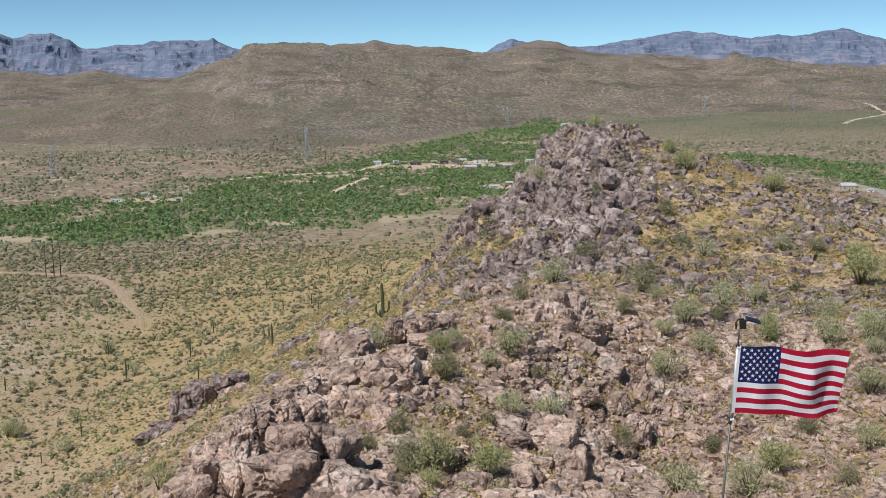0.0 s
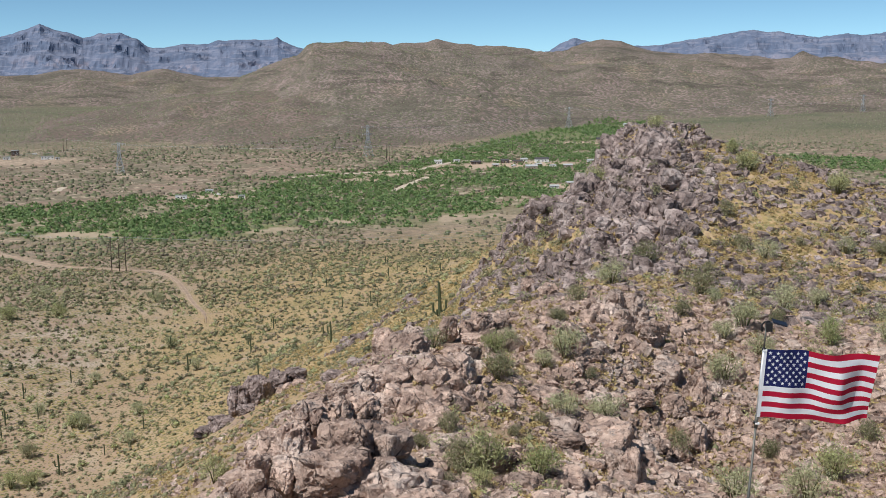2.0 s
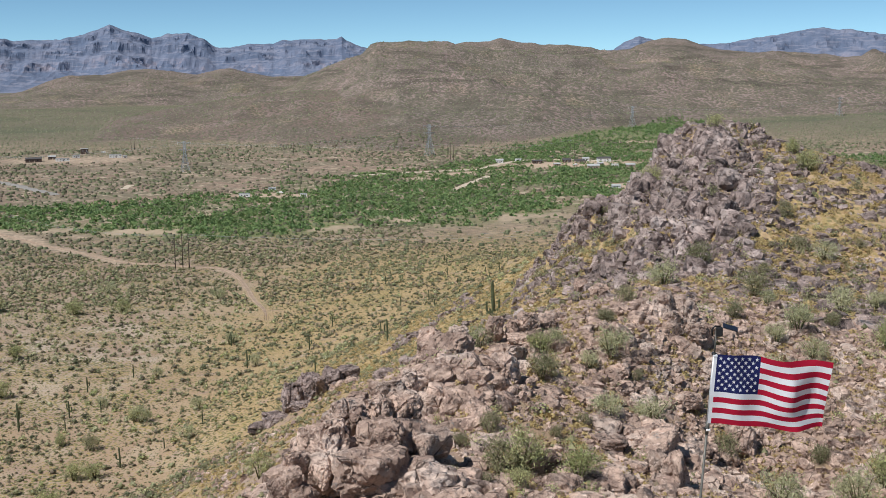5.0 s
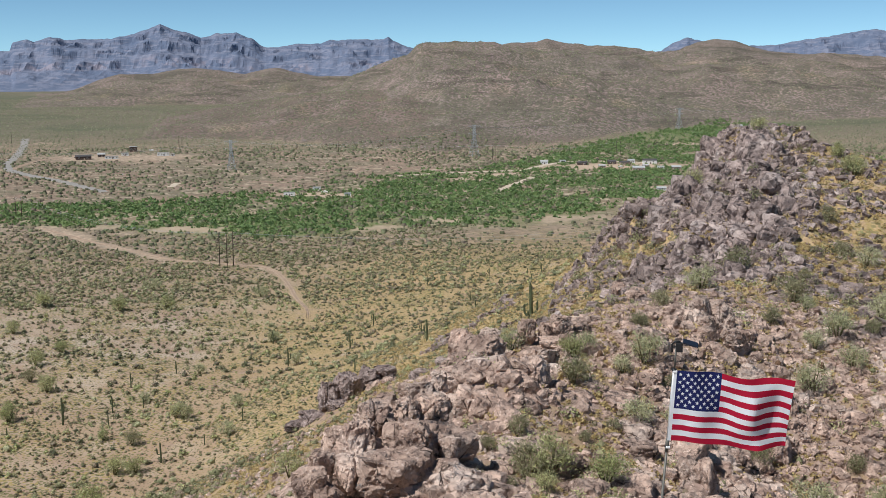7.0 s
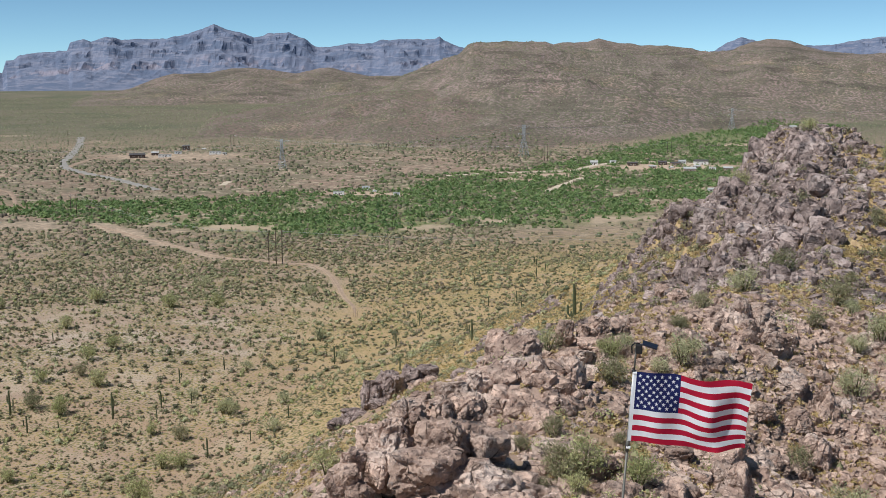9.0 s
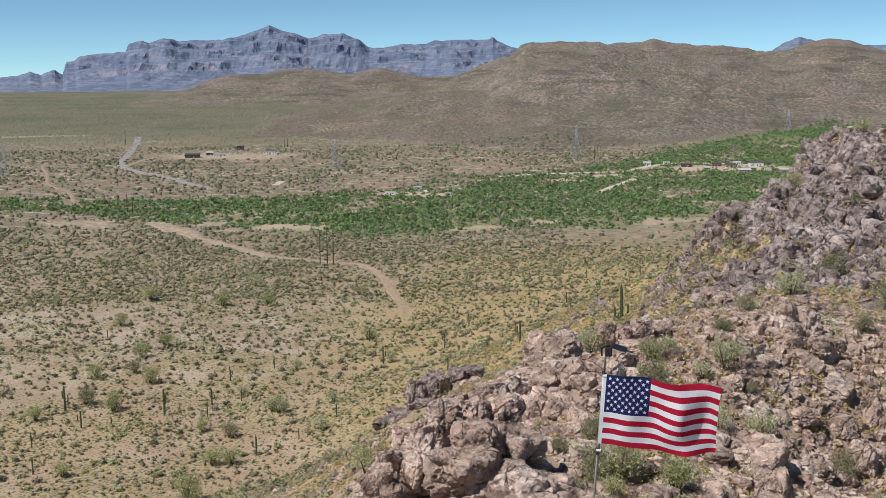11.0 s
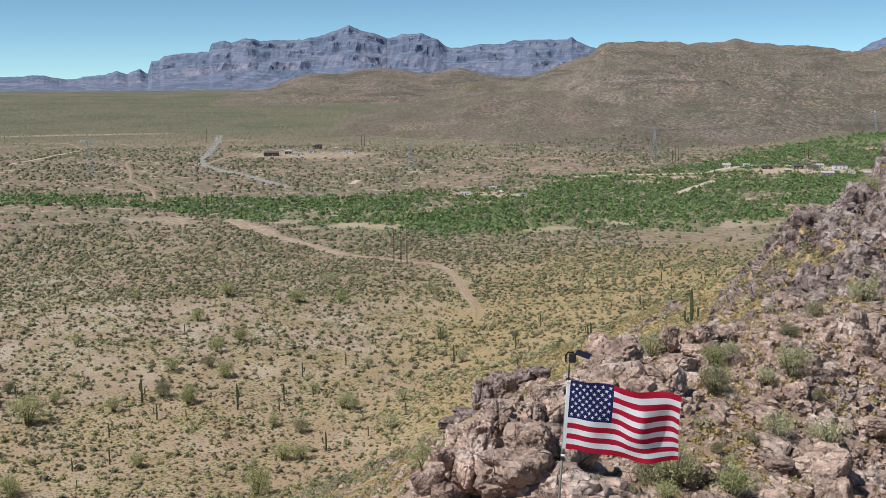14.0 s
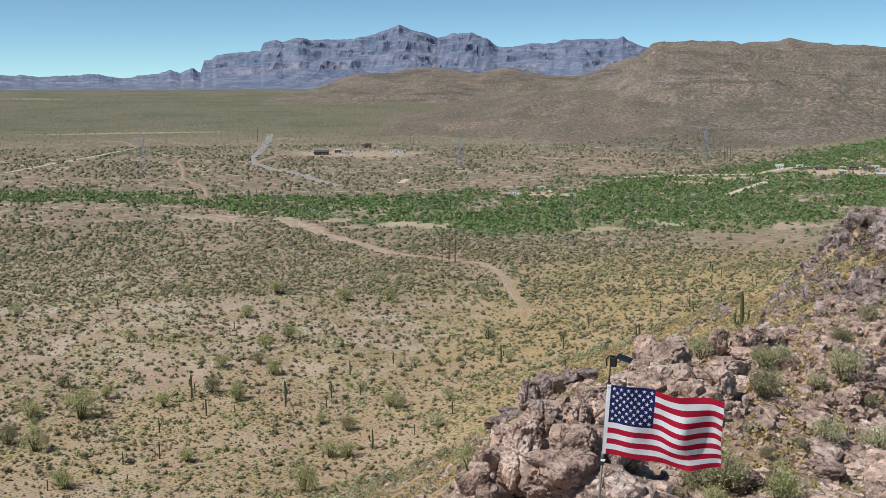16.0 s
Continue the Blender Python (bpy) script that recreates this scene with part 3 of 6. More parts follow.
def far_range(name, line, az0, az1, foot, crest, tall, seed, label):
    """A range of cliffs and benches over talus, cut into buttresses; its crest follows line."""
    az = np.arange(az0, az1, 0.07)
    u = np.r_[np.linspace(0, 1, 74), 1.15, 1.5]
    uu, aa = np.meshgrid(u, az, indexing="ij")
    rise = np.interp(aa, [q[0] for q in line], [q[1] for q in line]) + 1.6 * fbm(aa * 100, aa * 0, 36, 4, seed)
    top = EYE + rise / 1000 * crest
    d = foot + (crest - foot) * uu
    x, y = 2.5 + d * np.sin(np.radians(aa)), d * np.cos(np.radians(aa))
    low = plain(x, y) - 2.0
    # buttresses push each step out or back
    push = 0.38 * fbm(x, y, 420, 3, seed + 1, True) + 0.14 * fbm(x, y, 150, 4, seed + 2, True) + 0.06 * fbm(x, y, 48, 3, seed + 3, True)
    v = np.clip(uu + push * np.clip(uu * 3, 0, 1) * np.clip((1.02 - uu) * 6, 0, 1), 0, 1)
    wander = 0.05 * fbm(aa * 100, aa * 0, 500, 3, seed + 4)
    steps = [(0.0, 0.0), (0.42, 0.36), (0.48, 0.50), (0.62, 0.60), (0.67, 0.74), (0.80, 0.82), (0.84, 0.92), (1.0, 1.0)]
    h = np.interp(v + wander * (v > 0.1) * (v < 0.95), [q[0] for q in steps], [q[1] for q in steps])
    h = np.where(uu > 1, 1 - (uu - 1) * 1.6, h)
    z = low + (np.maximum(top, low + 4) - low) * h + tall * 0.05 * fbm(x, y, 70, 4, seed + 5) * np.clip(uu * 4, 0, 1) * (uu < 0.97)
    nr, na = z.shape
    i, j = np.meshgrid(np.arange(nr - 1), np.arange(na - 1), indexing="ij")
    f = np.stack([i * na + j, i * na + j + 1, (i + 1) * na + j + 1, (i + 1) * na + j], -1).reshape(-1, 4)
    me = mesh_arrays(name, np.stack([x, y, z], -1).reshape(-1, 3), f, False)
    a = me.attributes.new("pale", "FLOAT", "POINT")
    a.data.foreach_set("value", (smooth(0.32, 0.38, h) * smooth(0.52, 0.46, h)).astype(np.float32).ravel())
    me.materials.append(HAZE_BLUE_ROCK)
    return tagged(new(name, me), label, "mountains", kind="structure")


HAZE_BLUE_ROCK = range_material()
far_range("range_west", BLUE_RANGE, -60, -5, 3650, 4450, 200, 61, "volcanic mountains tinted blue-grey for haze, with pale cliff bands")
far_range("range_east", EAST_RANGE, -2, 50, 3500, 4450, 180, 71, "jagged mountains tinted blue-grey for haze, behind the brown hills")

# ---- tools for building things ----
rng = np.random.default_rng(7)


def thing(name, m, label, category, group=""):
    ob = new(name)
    ob.empty_display_size = 0.2
    ob.matrix_world = m
    return tagged(ob, label, category, group)


def part(name, bm, material, parent, label=""):
    """Links a bmesh as one mesh object under a thing or a part."""
    me = bpy.data.meshes.new(name)
    bm.to_mesh(me)
    bm.free()
    return hang(name, me, material, parent, label)


def hang(name, me, material, parent, label=""):
    if not len(me.materials):
        me.materials.append(material)
    ob = new(name, me)
    ob.parent = parent
    return tagged(ob, label)


def box_into(bm, cx, cy, cz, sx, sy, sz, bevel=0.0):
    made = bmesh.ops.create_cube(bm, size=1.0, matrix=Matrix.LocRotScale((cx, cy, cz), None, (sx, sy, sz)))
    if bevel:
        edges = list({e for v in made["verts"] for e in v.link_edges})
        bmesh.ops.bevel(bm, geom=edges, offset=bevel, segments=2, affect="EDGES", profile=0.5)


def box(cx, cy, cz, sx, sy, sz, bevel=0.0):
    bm = bmesh.new()
    box_into(bm, cx, cy, cz, sx, sy, sz, bevel)
    return bm


def strut_into(bm, a, b, r, sides=4):
    a, b = Vector(a), Vector(b)
    m = Matrix.Translation((a + b) / 2) @ (b - a).to_track_quat("Z", "Y").to_matrix().to_4x4()
    bmesh.ops.create_cone(bm, cap_ends=True, segments=sides, radius1=r, radius2=r, depth=(b - a).length, matrix=m)


def tube(points, radii, sides=8, ribs=0.0):
    """A tapered tube along points; ribs deepens every other side."""
    bm = bmesh.new()
    pts = [Vector(p) for p in points]
    rings = []
    side = Vector((1, 0, 0))
    for i, p in enumerate(pts):
        way = (pts[min(i + 1, len(pts) - 1)] - pts[max(i - 1, 0)]).normalized()
        side = (side - way * side.dot(way)).normalized()
        up = way.cross(side)
        ring = []
        for k in range(sides):
            a = 2 * math.pi * k / sides
            r = radii[i] * (1 - ribs * (k % 2))
            ring.append(bm.verts.new(p + side * (r * math.cos(a)) + up * (r * math.sin(a))))
        rings.append(ring)
    for a, b in zip(rings, rings[1:]):
        for k in range(sides):
            bm.faces.new((a[k], a[(k + 1) % sides], b[(k + 1) % sides], b[k]))
    bm.faces.new(rings[0][::-1])
    bm.faces.new(rings[-1])
    for f in bm.faces:
        f.smooth = ribs == 0
    return bm


def icosphere(level):
    bm = bmesh.new()
    bmesh.ops.create_icosphere(bm, subdivisions=level, radius=1.0)
    v = np.array([w.co[:] for w in bm.verts])
    f = np.array([[w.index for w in g.verts] for g in bm.faces])
    bm.free()
    return v / np.linalg.norm(v, axis=1)[:, None], f


def rock_shape(level, seed, planes=11, sharp=14.0, rough=0.10, tall=1.0, flat=0.75):
    """A block bounded by worn joint planes: unit size."""
    r = np.random.default_rng(seed)
    v, f = icosphere(level)
    n = r.normal(size=(planes, 3))
    n = np.vstack([n / np.linalg.norm(n, axis=1)[:, None], [(0, 0, 1), (0, 0, -1), (1, 0, 0), (-1, 0, 0), (0, 1, 0), (0, -1, 0)]])
    d = np.r_[r.uniform(0.62, 1.0, planes), np.full(6, 0.85)]
    k = np.clip(v @ n.T, 0, None) / d
    rad = 1 / ((k ** sharp).sum(1)) ** (1 / sharp)
    if rough:
        add = np.zeros(len(v))
        for size, amp in ((0.9, 1.0), (0.4, 0.5), (0.17, 0.3)):
            add += amp * np.array([noise.noise(Vector(w) / size + Vector((seed * 3.1, 0, 0))) for w in v])
        rad = rad * (1 + rough * add)
    v = v * rad[:, None]
    v = v * np.array([r.uniform(0.85, 1.15), r.uniform(0.8, 1.1), flat * tall])
    return v, f


def tuft_shape(leaves, seed, high=0.75, leaf=0.22, core=0.35, solid=0.0):
    """A shrub of loose small leaves, 1 m across, standing on z = 0."""
    r = np.random.default_rng(seed)
    d = r.normal(size=(leaves, 3))
    d /= np.linalg.norm(d, axis=1)[:, None]
    d[:, 2] = np.abs(d[:, 2])
    lump = 0.8 + 0.35 * np.sin(3 * np.arctan2(d[:, 1], d[:, 0]) + seed) * r.uniform(0.2, 1)
    c = d * (r.uniform(core, 1, leaves) ** 0.6 * lump)[:, None] * (0.5, 0.5, high)
    a = r.normal(size=(leaves, 3))
    a = a / np.linalg.norm(a, axis=1)[:, None] * leaf * r.uniform(0.6, 1.2, (leaves, 1))
    b = np.cross(a, d + r.normal(size=(leaves, 3)) * 0.5)
    b = b / (np.linalg.norm(b, axis=1)[:, None] + 1e-6) * leaf * 0.75
    v = np.stack([c - a * 0.5 - b * 0.4, c + a * 0.5 - b * 0.4, c + b * 0.7], 1).reshape(-1, 3)
    v[:, 2] = np.maximum(v[:, 2], -0.03)
    f = np.arange(leaves * 3).reshape(-1, 3)
    if solid:
        # a lumpy heart of dense twigs under the loose leaves
        w = np.array([(1, 0, 0), (0, 1, 0), (-1, 0, 0), (0, -1, 0), (0, 0, 1), (0, 0, -1.0)])
        g = np.array([(0, 1, 4), (1, 2, 4), (2, 3, 4), (3, 0, 4), (1, 0, 5), (2, 1, 5), (3, 2, 5), (0, 3, 5)])
        w = w * r.uniform(0.62, 1.0, (len(w), 1)) * (0.42 * solid, 0.42 * solid, 0.5 * high * solid) + (0, 0, high * 0.42 * solid)
        v, f = np.vstack([v, w]), np.vstack([f, g + leaves * 3])
    return v, f


def strew(name, shapes, where, size, material, label, category, tilt=0.0, smooth_shade=False):
    """One object of many small pieces: shapes set down at where, with their sizes, turned at random."""
    n = len(where)
    pick = rng.integers(0, len(shapes), n)
    turn = rng.uniform(0, 6.283, n)
    vs, fs, tints, base = [], [], [], 0
    size = np.asarray(size)[:, None] if np.ndim(size) == 1 else np.asarray(size)
    for k, (v, f) in enumerate(shapes):
        ids = np.where(pick == k)[0]
        if not len(ids):
            continue
        c, s = np.cos(turn[ids])[:, None], np.sin(turn[ids])[:, None]
        p = v[None] * size[ids][:, None, :]
        x, y, z = p[..., 0] * c - p[..., 1] * s, p[..., 0] * s + p[..., 1] * c, p[..., 2]
        if tilt:
            ta, tb = rng.normal(0, tilt, (len(ids), 1)), rng.normal(0, tilt, (len(ids), 1))
            x, z = x * np.cos(ta) + z * np.sin(ta), -x * np.sin(ta) + z * np.cos(ta)
            y, z = y * np.cos(tb) + z * np.sin(tb), -y * np.sin(tb) + z * np.cos(tb)
        p = np.stack([x, y, z], -1) + where[ids][:, None, :]
        vs.append(p.reshape(-1, 3))
        fs.append((f[None] + (base + np.arange(len(ids)) * len(v))[:, None, None]).reshape(-1, 3))
        tints.append(np.repeat(rng.uniform(0, 1, len(ids)), len(v)))
        base += len(ids) * len(v)
    me = mesh_arrays(name, np.concatenate(vs), np.concatenate(fs), smooth_shade)
    a = me.attributes.new("tint", "FLOAT", "POINT")
    a.data.foreach_set("value", np.concatenate(tints).astype(np.float32))
    me.materials.append(material)
    return tagged(new(name, me), label, category, kind="stuff")


def on_land(x, y, sink=0.0):
    return np.stack([x, y, land(x, y) - sink], -1)


def spread_polar(n, az0, az1, r0, r1, power=2.0):
    """Places between two bearings and two distances."""
    az = np.radians(rng.uniform(az0, az1, n))
    r = (rng.uniform(0, 1, n) * (r1 ** power - r0 ** power) + r0 ** power) ** (1 / power)
    return r * np.sin(az), r * np.cos(az)


def spread_box(n, x0, x1, y0, y1):
    return rng.uniform(x0, x1, n), rng.uniform(y0, y1, n)



# ---- rocks ----
def boulder_shape(level, seed, planes=8, sharp=8.0, cracks=3):
    """A granite boulder: worn joint planes, flaked skin and a few open cracks; unit size."""
    r = np.random.default_rng(seed)
    v, f = icosphere(level)
    n = r.normal(size=(planes, 3))
    n = np.vstack([n / np.linalg.norm(n, axis=1)[:, None], np.eye(3), -np.eye(3)])
    d = np.r_[r.uniform(0.70, 1.0, planes), np.full(6, 0.90)]
    rad = 1 / ((np.clip(v @ n.T, 0, None) / d) ** sharp).sum(1) ** (1 / sharp)
    off = Vector((seed * 3.1, seed * 1.7, 0))

    def grain(size):
        return np.array([noise.noise(Vector(w) / size + off) for w in v])

    rad = rad * (1 + 0.07 * grain(0.8) + 0.035 * grain(0.33) + 0.022 * grain(0.15))
    # broken plates, each with its own tilt
    for count, tilt, step in ((26, 0.24, 0.05), (110, 0.26, 0.024)):
        seeds = r.normal(size=(count, 3))
        seeds /= np.linalg.norm(seeds, axis=1)[:, None]
        wob = np.stack([grain(0.5), grain(0.45), grain(0.4)], -1) * 0.12
        which = ((v + wob) @ seeds.T).argmax(1)
        way, lift = r.normal(size=(count, 3)), r.normal(size=count)
        rad = rad * (1 + tilt * ((v - seeds[which]) * way[which]).sum(1) * 0.35 + step * 0.6 * lift[which])
    # sheets of the skin that have flaked away
    for size, deep in ((0.75, 0.075), (0.42, 0.05), (0.26, 0.03)):
        rad = rad * (1 - deep * smooth(0.02, 0.07, grain(size)))
    for j in range(cracks):
        nj = r.normal(size=3)
        nj[2] *= 0.6
        nj /= np.linalg.norm(nj)
        gap = np.abs((v * rad[:, None]) @ nj - r.uniform(-0.5, 0.5) + 0.10 * grain(0.6 + 0.13 * j))
        rad = rad * (1 - 0.16 * np.exp(-(gap / 0.035) ** 2))
    v = v * rad[:, None] * np.array([r.uniform(0.92, 1.1), r.uniform(0.88, 1.08), 0.92])
    return v, f


ROUND = [mesh_arrays("boulder", *boulder_shape(5, 100 + i)) for i in range(9)]
MEDIUM = [mesh_arrays("boulder", *boulder_shape(5, 120 + i, 7, 12.0, 2)) for i in range(8)]
BLOCKS = [mesh_arrays("rock_block", *rock_shape(3, 200 + i, 3, 44.0, 0.07, 1.0, 1.0)) for i in range(10)]
COBBLES = [mesh_arrays("boulder", *rock_shape(3, 300 + i, 9, 16.0, 0.12, 1.0, 0.75)) for i in range(6)]
for _m in ROUND + MEDIUM + BLOCKS + COBBLES:
    _m.polygons.foreach_set("use_smooth", np.zeros(len(_m.polygons), bool))
for _m in ROUND + MEDIUM + COBBLES:
    _m.materials.append(BOULDER)
for _m in BLOCKS:
    _m.materials.append(CRAG)


DARK_ROUND = [_m.copy() for _m in ROUND]
for _m in DARK_ROUND:
    _m.materials[0] = CRAG


def stone(name, me, place, sx, sy, sz, turn, lean, label, group):
    ob = new(name, me)
    ob.matrix_world = Matrix.LocRotScale(place, Euler((lean[0], lean[1], turn)), (sx, sy, sz))
    return tagged(ob, label, "boulder", group)


# rocks that can be told apart: x, y, middle height, width, height
OUTCROP = [(-15.2, 69, 76, 3, 3.1), (-14.6, 72, 77.1, 2.8, 2), (-11.6, 70, 76.3, 3.2, 2.4), (-11.9, 66.5, 75.4, 3.6, 2.7), (-15, 67, 75.2, 2.2, 2.2),
           (-16.8, 66, 75.9, 1.5, 1.4), (-16.8, 64.5, 75.1, 1.6, 1.6), (-17.4, 64, 74.8, 1.2, 1.1), (-15.8, 64, 74.6, 1.5, 1.1),
           (-14.9, 65.5, 75.3, 1.2, 1.1), (-13, 75, 76.7, 2.1, 1.9), (-11.3, 76, 76.4, 2, 2), (-9.5, 72, 75.6, 2.9, 2.3),
           (-10.3, 67.5, 75.2, 0.9, 1.7), (-14.8, 77, 77, 1.2, 1), (-9, 70, 75.8, 1.1, 1.3)]
UPPER_OUTCROP = [(-10.2, 95, 76.5, 3.3, 2.2), (-11.9, 97, 76.9, 2.2, 1.7), (-9.5, 97, 77.2, 1.7, 1.3), (-12.4, 93, 75.3, 2.1, 1.5),
                 (-10.9, 92, 76, 2, 1.7), (-12.3, 88, 75.1, 2.6, 2.5), (-10.6, 89, 74.7, 1.9, 1.8), (-9.1, 89.5, 74.7, 1.8, 1.7),
                 (-9.8, 86, 73.4, 2.4, 2.7), (-5.5, 90.5, 75, 2.8, 3.5), (-5.7, 88.5, 73.6, 2.4, 3.5), (-7.5, 88, 73.7, 2, 2.5),
                 (-7.5, 86, 72.5, 2, 1.9), (-12.5, 85, 74.5, 2.1, 1.5), (-14.2, 85.5, 75.1, 2.4, 1.6), (-7.3, 90.5, 75, 1.9, 1.7),
                 (-12.1, 95, 76, 1.7, 2.1), (-9.4, 85, 72.2, 2, 0.9)]
TOP_STONES = [(-6.7, 103.5, 76.5, 1.6, 1.9), (-4.9, 104, 76.4, 1.4, 1.3), (-3.5, 104.3, 76.6, 1.6, 2), (-4.3, 102, 75.5, 1.7, 1.2),
              (-2.7, 101.5, 74.6, 1.4, 2), (-4.9, 99.5, 74.8, 2.3, 1.7), (-1.7, 106, 76.3, 1.4, 1.1), (10.2, 113, 76.8, 2.1, 2.7),
              (12.2, 114, 76.5, 2.2, 2.3), (13.3, 111.8, 74.1, 2.8, 2.3), (10.9, 111.9, 75.6, 2.3, 1.7), (12.5, 113.4, 75.3, 2, 1.9),
              (15.5, 115.5, 73.5, 0.9, 1.2), (2.4, 165.9, 68.6, 3, 2.5), (4.1, 139.1, 73.1, 2.4, 2.2)]
LEDGE = [(-45.7, 172, 48.5, 3.3, 4.4), (-42.7, 174, 49.1, 4.8, 5), (-40, 177, 49.8, 3.9, 3.9), (-37.3, 178, 51.4, 2.9, 1.8),
         (-36.6, 177, 49.9, 2.2, 2.2), (-43.7, 170, 47.2, 3.9, 2.6), (-47.9, 168, 45.5, 3.5, 2.2), (-50.5, 168.5, 43.9, 3.4, 1.7),
         (-37.9, 176, 49.3, 2.1, 2.4), (-25.4, 165, 56.5, 2.1, 1.7), (-28.4, 163.6, 54.7, 3.4, 1.7)]
SLABS = [(7.2, 87.2, 70.5, 4.7, 2.7), (8.5, 78.7, 70.8, 1.8, 3.9), (7.3, 81.3, 70.6, 1.7, 2.1), (18, 106.4, 69.4, 1.9, 3.6),
         (16.3, 99.5, 66.9, 2.7, 3.5), (3.9, 84.1, 71.4, 2.6, 1.3), (12.5, 94.3, 67.4, 2.2, 1.7), (11.3, 101.3, 70.1, 2.6, 1.6),
         (6.9, 96.1, 71.2, 2, 1.2), (14.9, 107.8, 71.2, 2.5, 1.7), (-1.9, 86.9, 73.3, 1.1, 0.8), (5.1, 100.1, 73.1, 2.1, 1.5),
         (14.9, 103.5, 68.8, 2.4, 1.9), (2.1, 92.5, 72.6, 2.4, 1.4), (-1.7, 75.6, 72.9, 2.3, 1.2), (3.5, 74.2, 72, 2.3, 1.5),
         (14.8, 96.7, 66.2, 1.7, 1.5), (0.4, 71.6, 72.7, 2.4, 1.5)]
SUMMIT_BLOCKS = [(30, 247, 89.2, 3.7, 3.3), (33.1, 247, 89.3, 3.8, 3.4), (27.4, 224.6, 86.4, 5.7, 7.4), (27, 217.5, 84.7, 2.9, 5.5),
         (30.8, 222, 86.2, 4, 4.7), (25.9, 228.7, 87.1, 2.8, 4.6), (23.8, 246, 87.4, 3.7, 3), (20.1, 237.6, 85.1, 4.8, 6.6),
         (17.8, 234.8, 83.1, 2.9, 5.1), (18.7, 208.3, 81.7, 4.3, 3.4), (16.5, 196, 79.9, 2.4, 5.1), (14.7, 186.2, 78.3, 3.3, 4.2),
         (17.3, 183.8, 79.2, 3.2, 4.7), (27.8, 195.9, 82.1, 5.5, 4.6), (26.9, 209.1, 83.6, 3.7, 3.7), (20.7, 182.5, 78.4, 3.8, 3.9),
         (24.1, 180.4, 79, 4.6, 3.3), (25.3, 175.7, 78, 3.5, 2.7)]
RIB_BLOCKS = [(20.6, 175.1, 75.9, 4.9, 3.2), (20.2, 172.8, 74.2, 3.5, 3.7), (23.7, 170, 75.7, 3.4, 4), (25.3, 163.5, 75.6, 3.3, 2.5),
         (25.6, 157.3, 74.9, 3.2, 2.4), (27.2, 172.1, 76.4, 3, 3.2), (28.1, 185.7, 79.5, 3.7, 3.8), (5.6, 200.2, 76.8, 2.5, 4.1),
         (3.7, 197.3, 76.7, 2.9, 3.1), (7.9, 192.4, 76.4, 3.4, 4.6), (12.1, 198.8, 80.3, 3.5, 3.7), (9.7, 190.5, 76.8, 2.4, 3.5),
         (2.5, 196.5, 73.7, 3.4, 3), (2.7, 191.5, 72.3, 2.9, 3), (12.5, 184.4, 76.9, 2.8, 3.4), (12.6, 171.3, 73.5, 2.6, 2.6)]
FOOT_BLOCKS = [(10.2, 162, 73.6, 3.3, 3.3), (6.2, 163.9, 71.7, 3.3, 2.5), (16.9, 148.8, 74.7, 2.6, 3.1), (4.5, 175.5, 70.6, 2.2, 2.7),
         (37.4, 229.4, 86.8, 3.5, 3.3), (39.5, 224, 86.3, 3.2, 2.5), (17.1, 175.6, 76.1, 2.7, 2.3), (32.6, 214.1, 84.3, 2.8, 3.3),
         (22.6, 213.2, 83.3, 3.3, 3.3), (8.2, 182.5, 74.2, 2.4, 2.4), (52.8, 204.7, 83.3, 4.2, 2.3), (55.3, 203.4, 82.6, 2.6, 1.9),
         (24.8, 197.8, 81.7, 2.5, 2.5), (22.2, 199, 80.9, 3.1, 3.1), (26.6, 158.3, 74.4, 2, 2), (14.1, 177.6, 76.7, 2.7, 2.3)]

for group, rows, kinds, label in (("boulders of the big outcrop", OUTCROP + UPPER_OUTCROP, ROUND, "huge rounded pinkish granite boulder, cracked and lichen-stained, in the outcrop"),
                                  ("stones along the crest", TOP_STONES, ROUND, "weathered pinkish granite boulder among scrub on the crest"),
                                  ("ledge of boulders on the flank", LEDGE, DARK_ROUND, "tilted brown granite boulder in a ledge on the grassy flank"),
                                  ("slabs in the hollow", SLABS, MEDIUM, "pinkish rock slab lying in stony rubble")):
    for i, (x, y, z, w, h) in enumerate(rows):
        low = min(z - h * 0.6, max(float(land(x, y)) - 0.3, z - h * 0.95))
        top = z + h * 0.54
        stone("boulder", kinds[i % len(kinds)], (x, y, (low + top) / 2), w * 0.67, w * rng.uniform(0.60, 0.72), (top - low) / 2 / 0.84, rng.uniform(0, 6.28),
              (rng.normal(0, 0.10), rng.normal(0.06, 0.10)), label, group)

# jointed blocks of the summit rib, leaning with the beds
for i, (x, y, z, w, h) in enumerate(SUMMIT_BLOCKS + RIB_BLOCKS + FOOT_BLOCKS):
    deep = max(0.0, min(2.5, z - h * 0.5 - float(land(x, y))))
    stone("rock_block", BLOCKS[i % len(BLOCKS)], (x, y, z - deep / 2), w * 0.52, w * rng.uniform(0.5, 0.65), (h + deep) * 0.52, rng.normal(0.2, 0.4),
          (rng.normal(0, 0.10), rng.normal(0.24, 0.10)), "large jointed purple-brown rock block on the summit rib", "blocks of the summit rib")
cx, cy = spread_box(5200, -12, 50, 138, 290)
keep = crag_cover(cx, cy) > rng.uniform(0.25, 1, len(cx))
cx, cy = cx[keep][:235], cy[keep][:235]
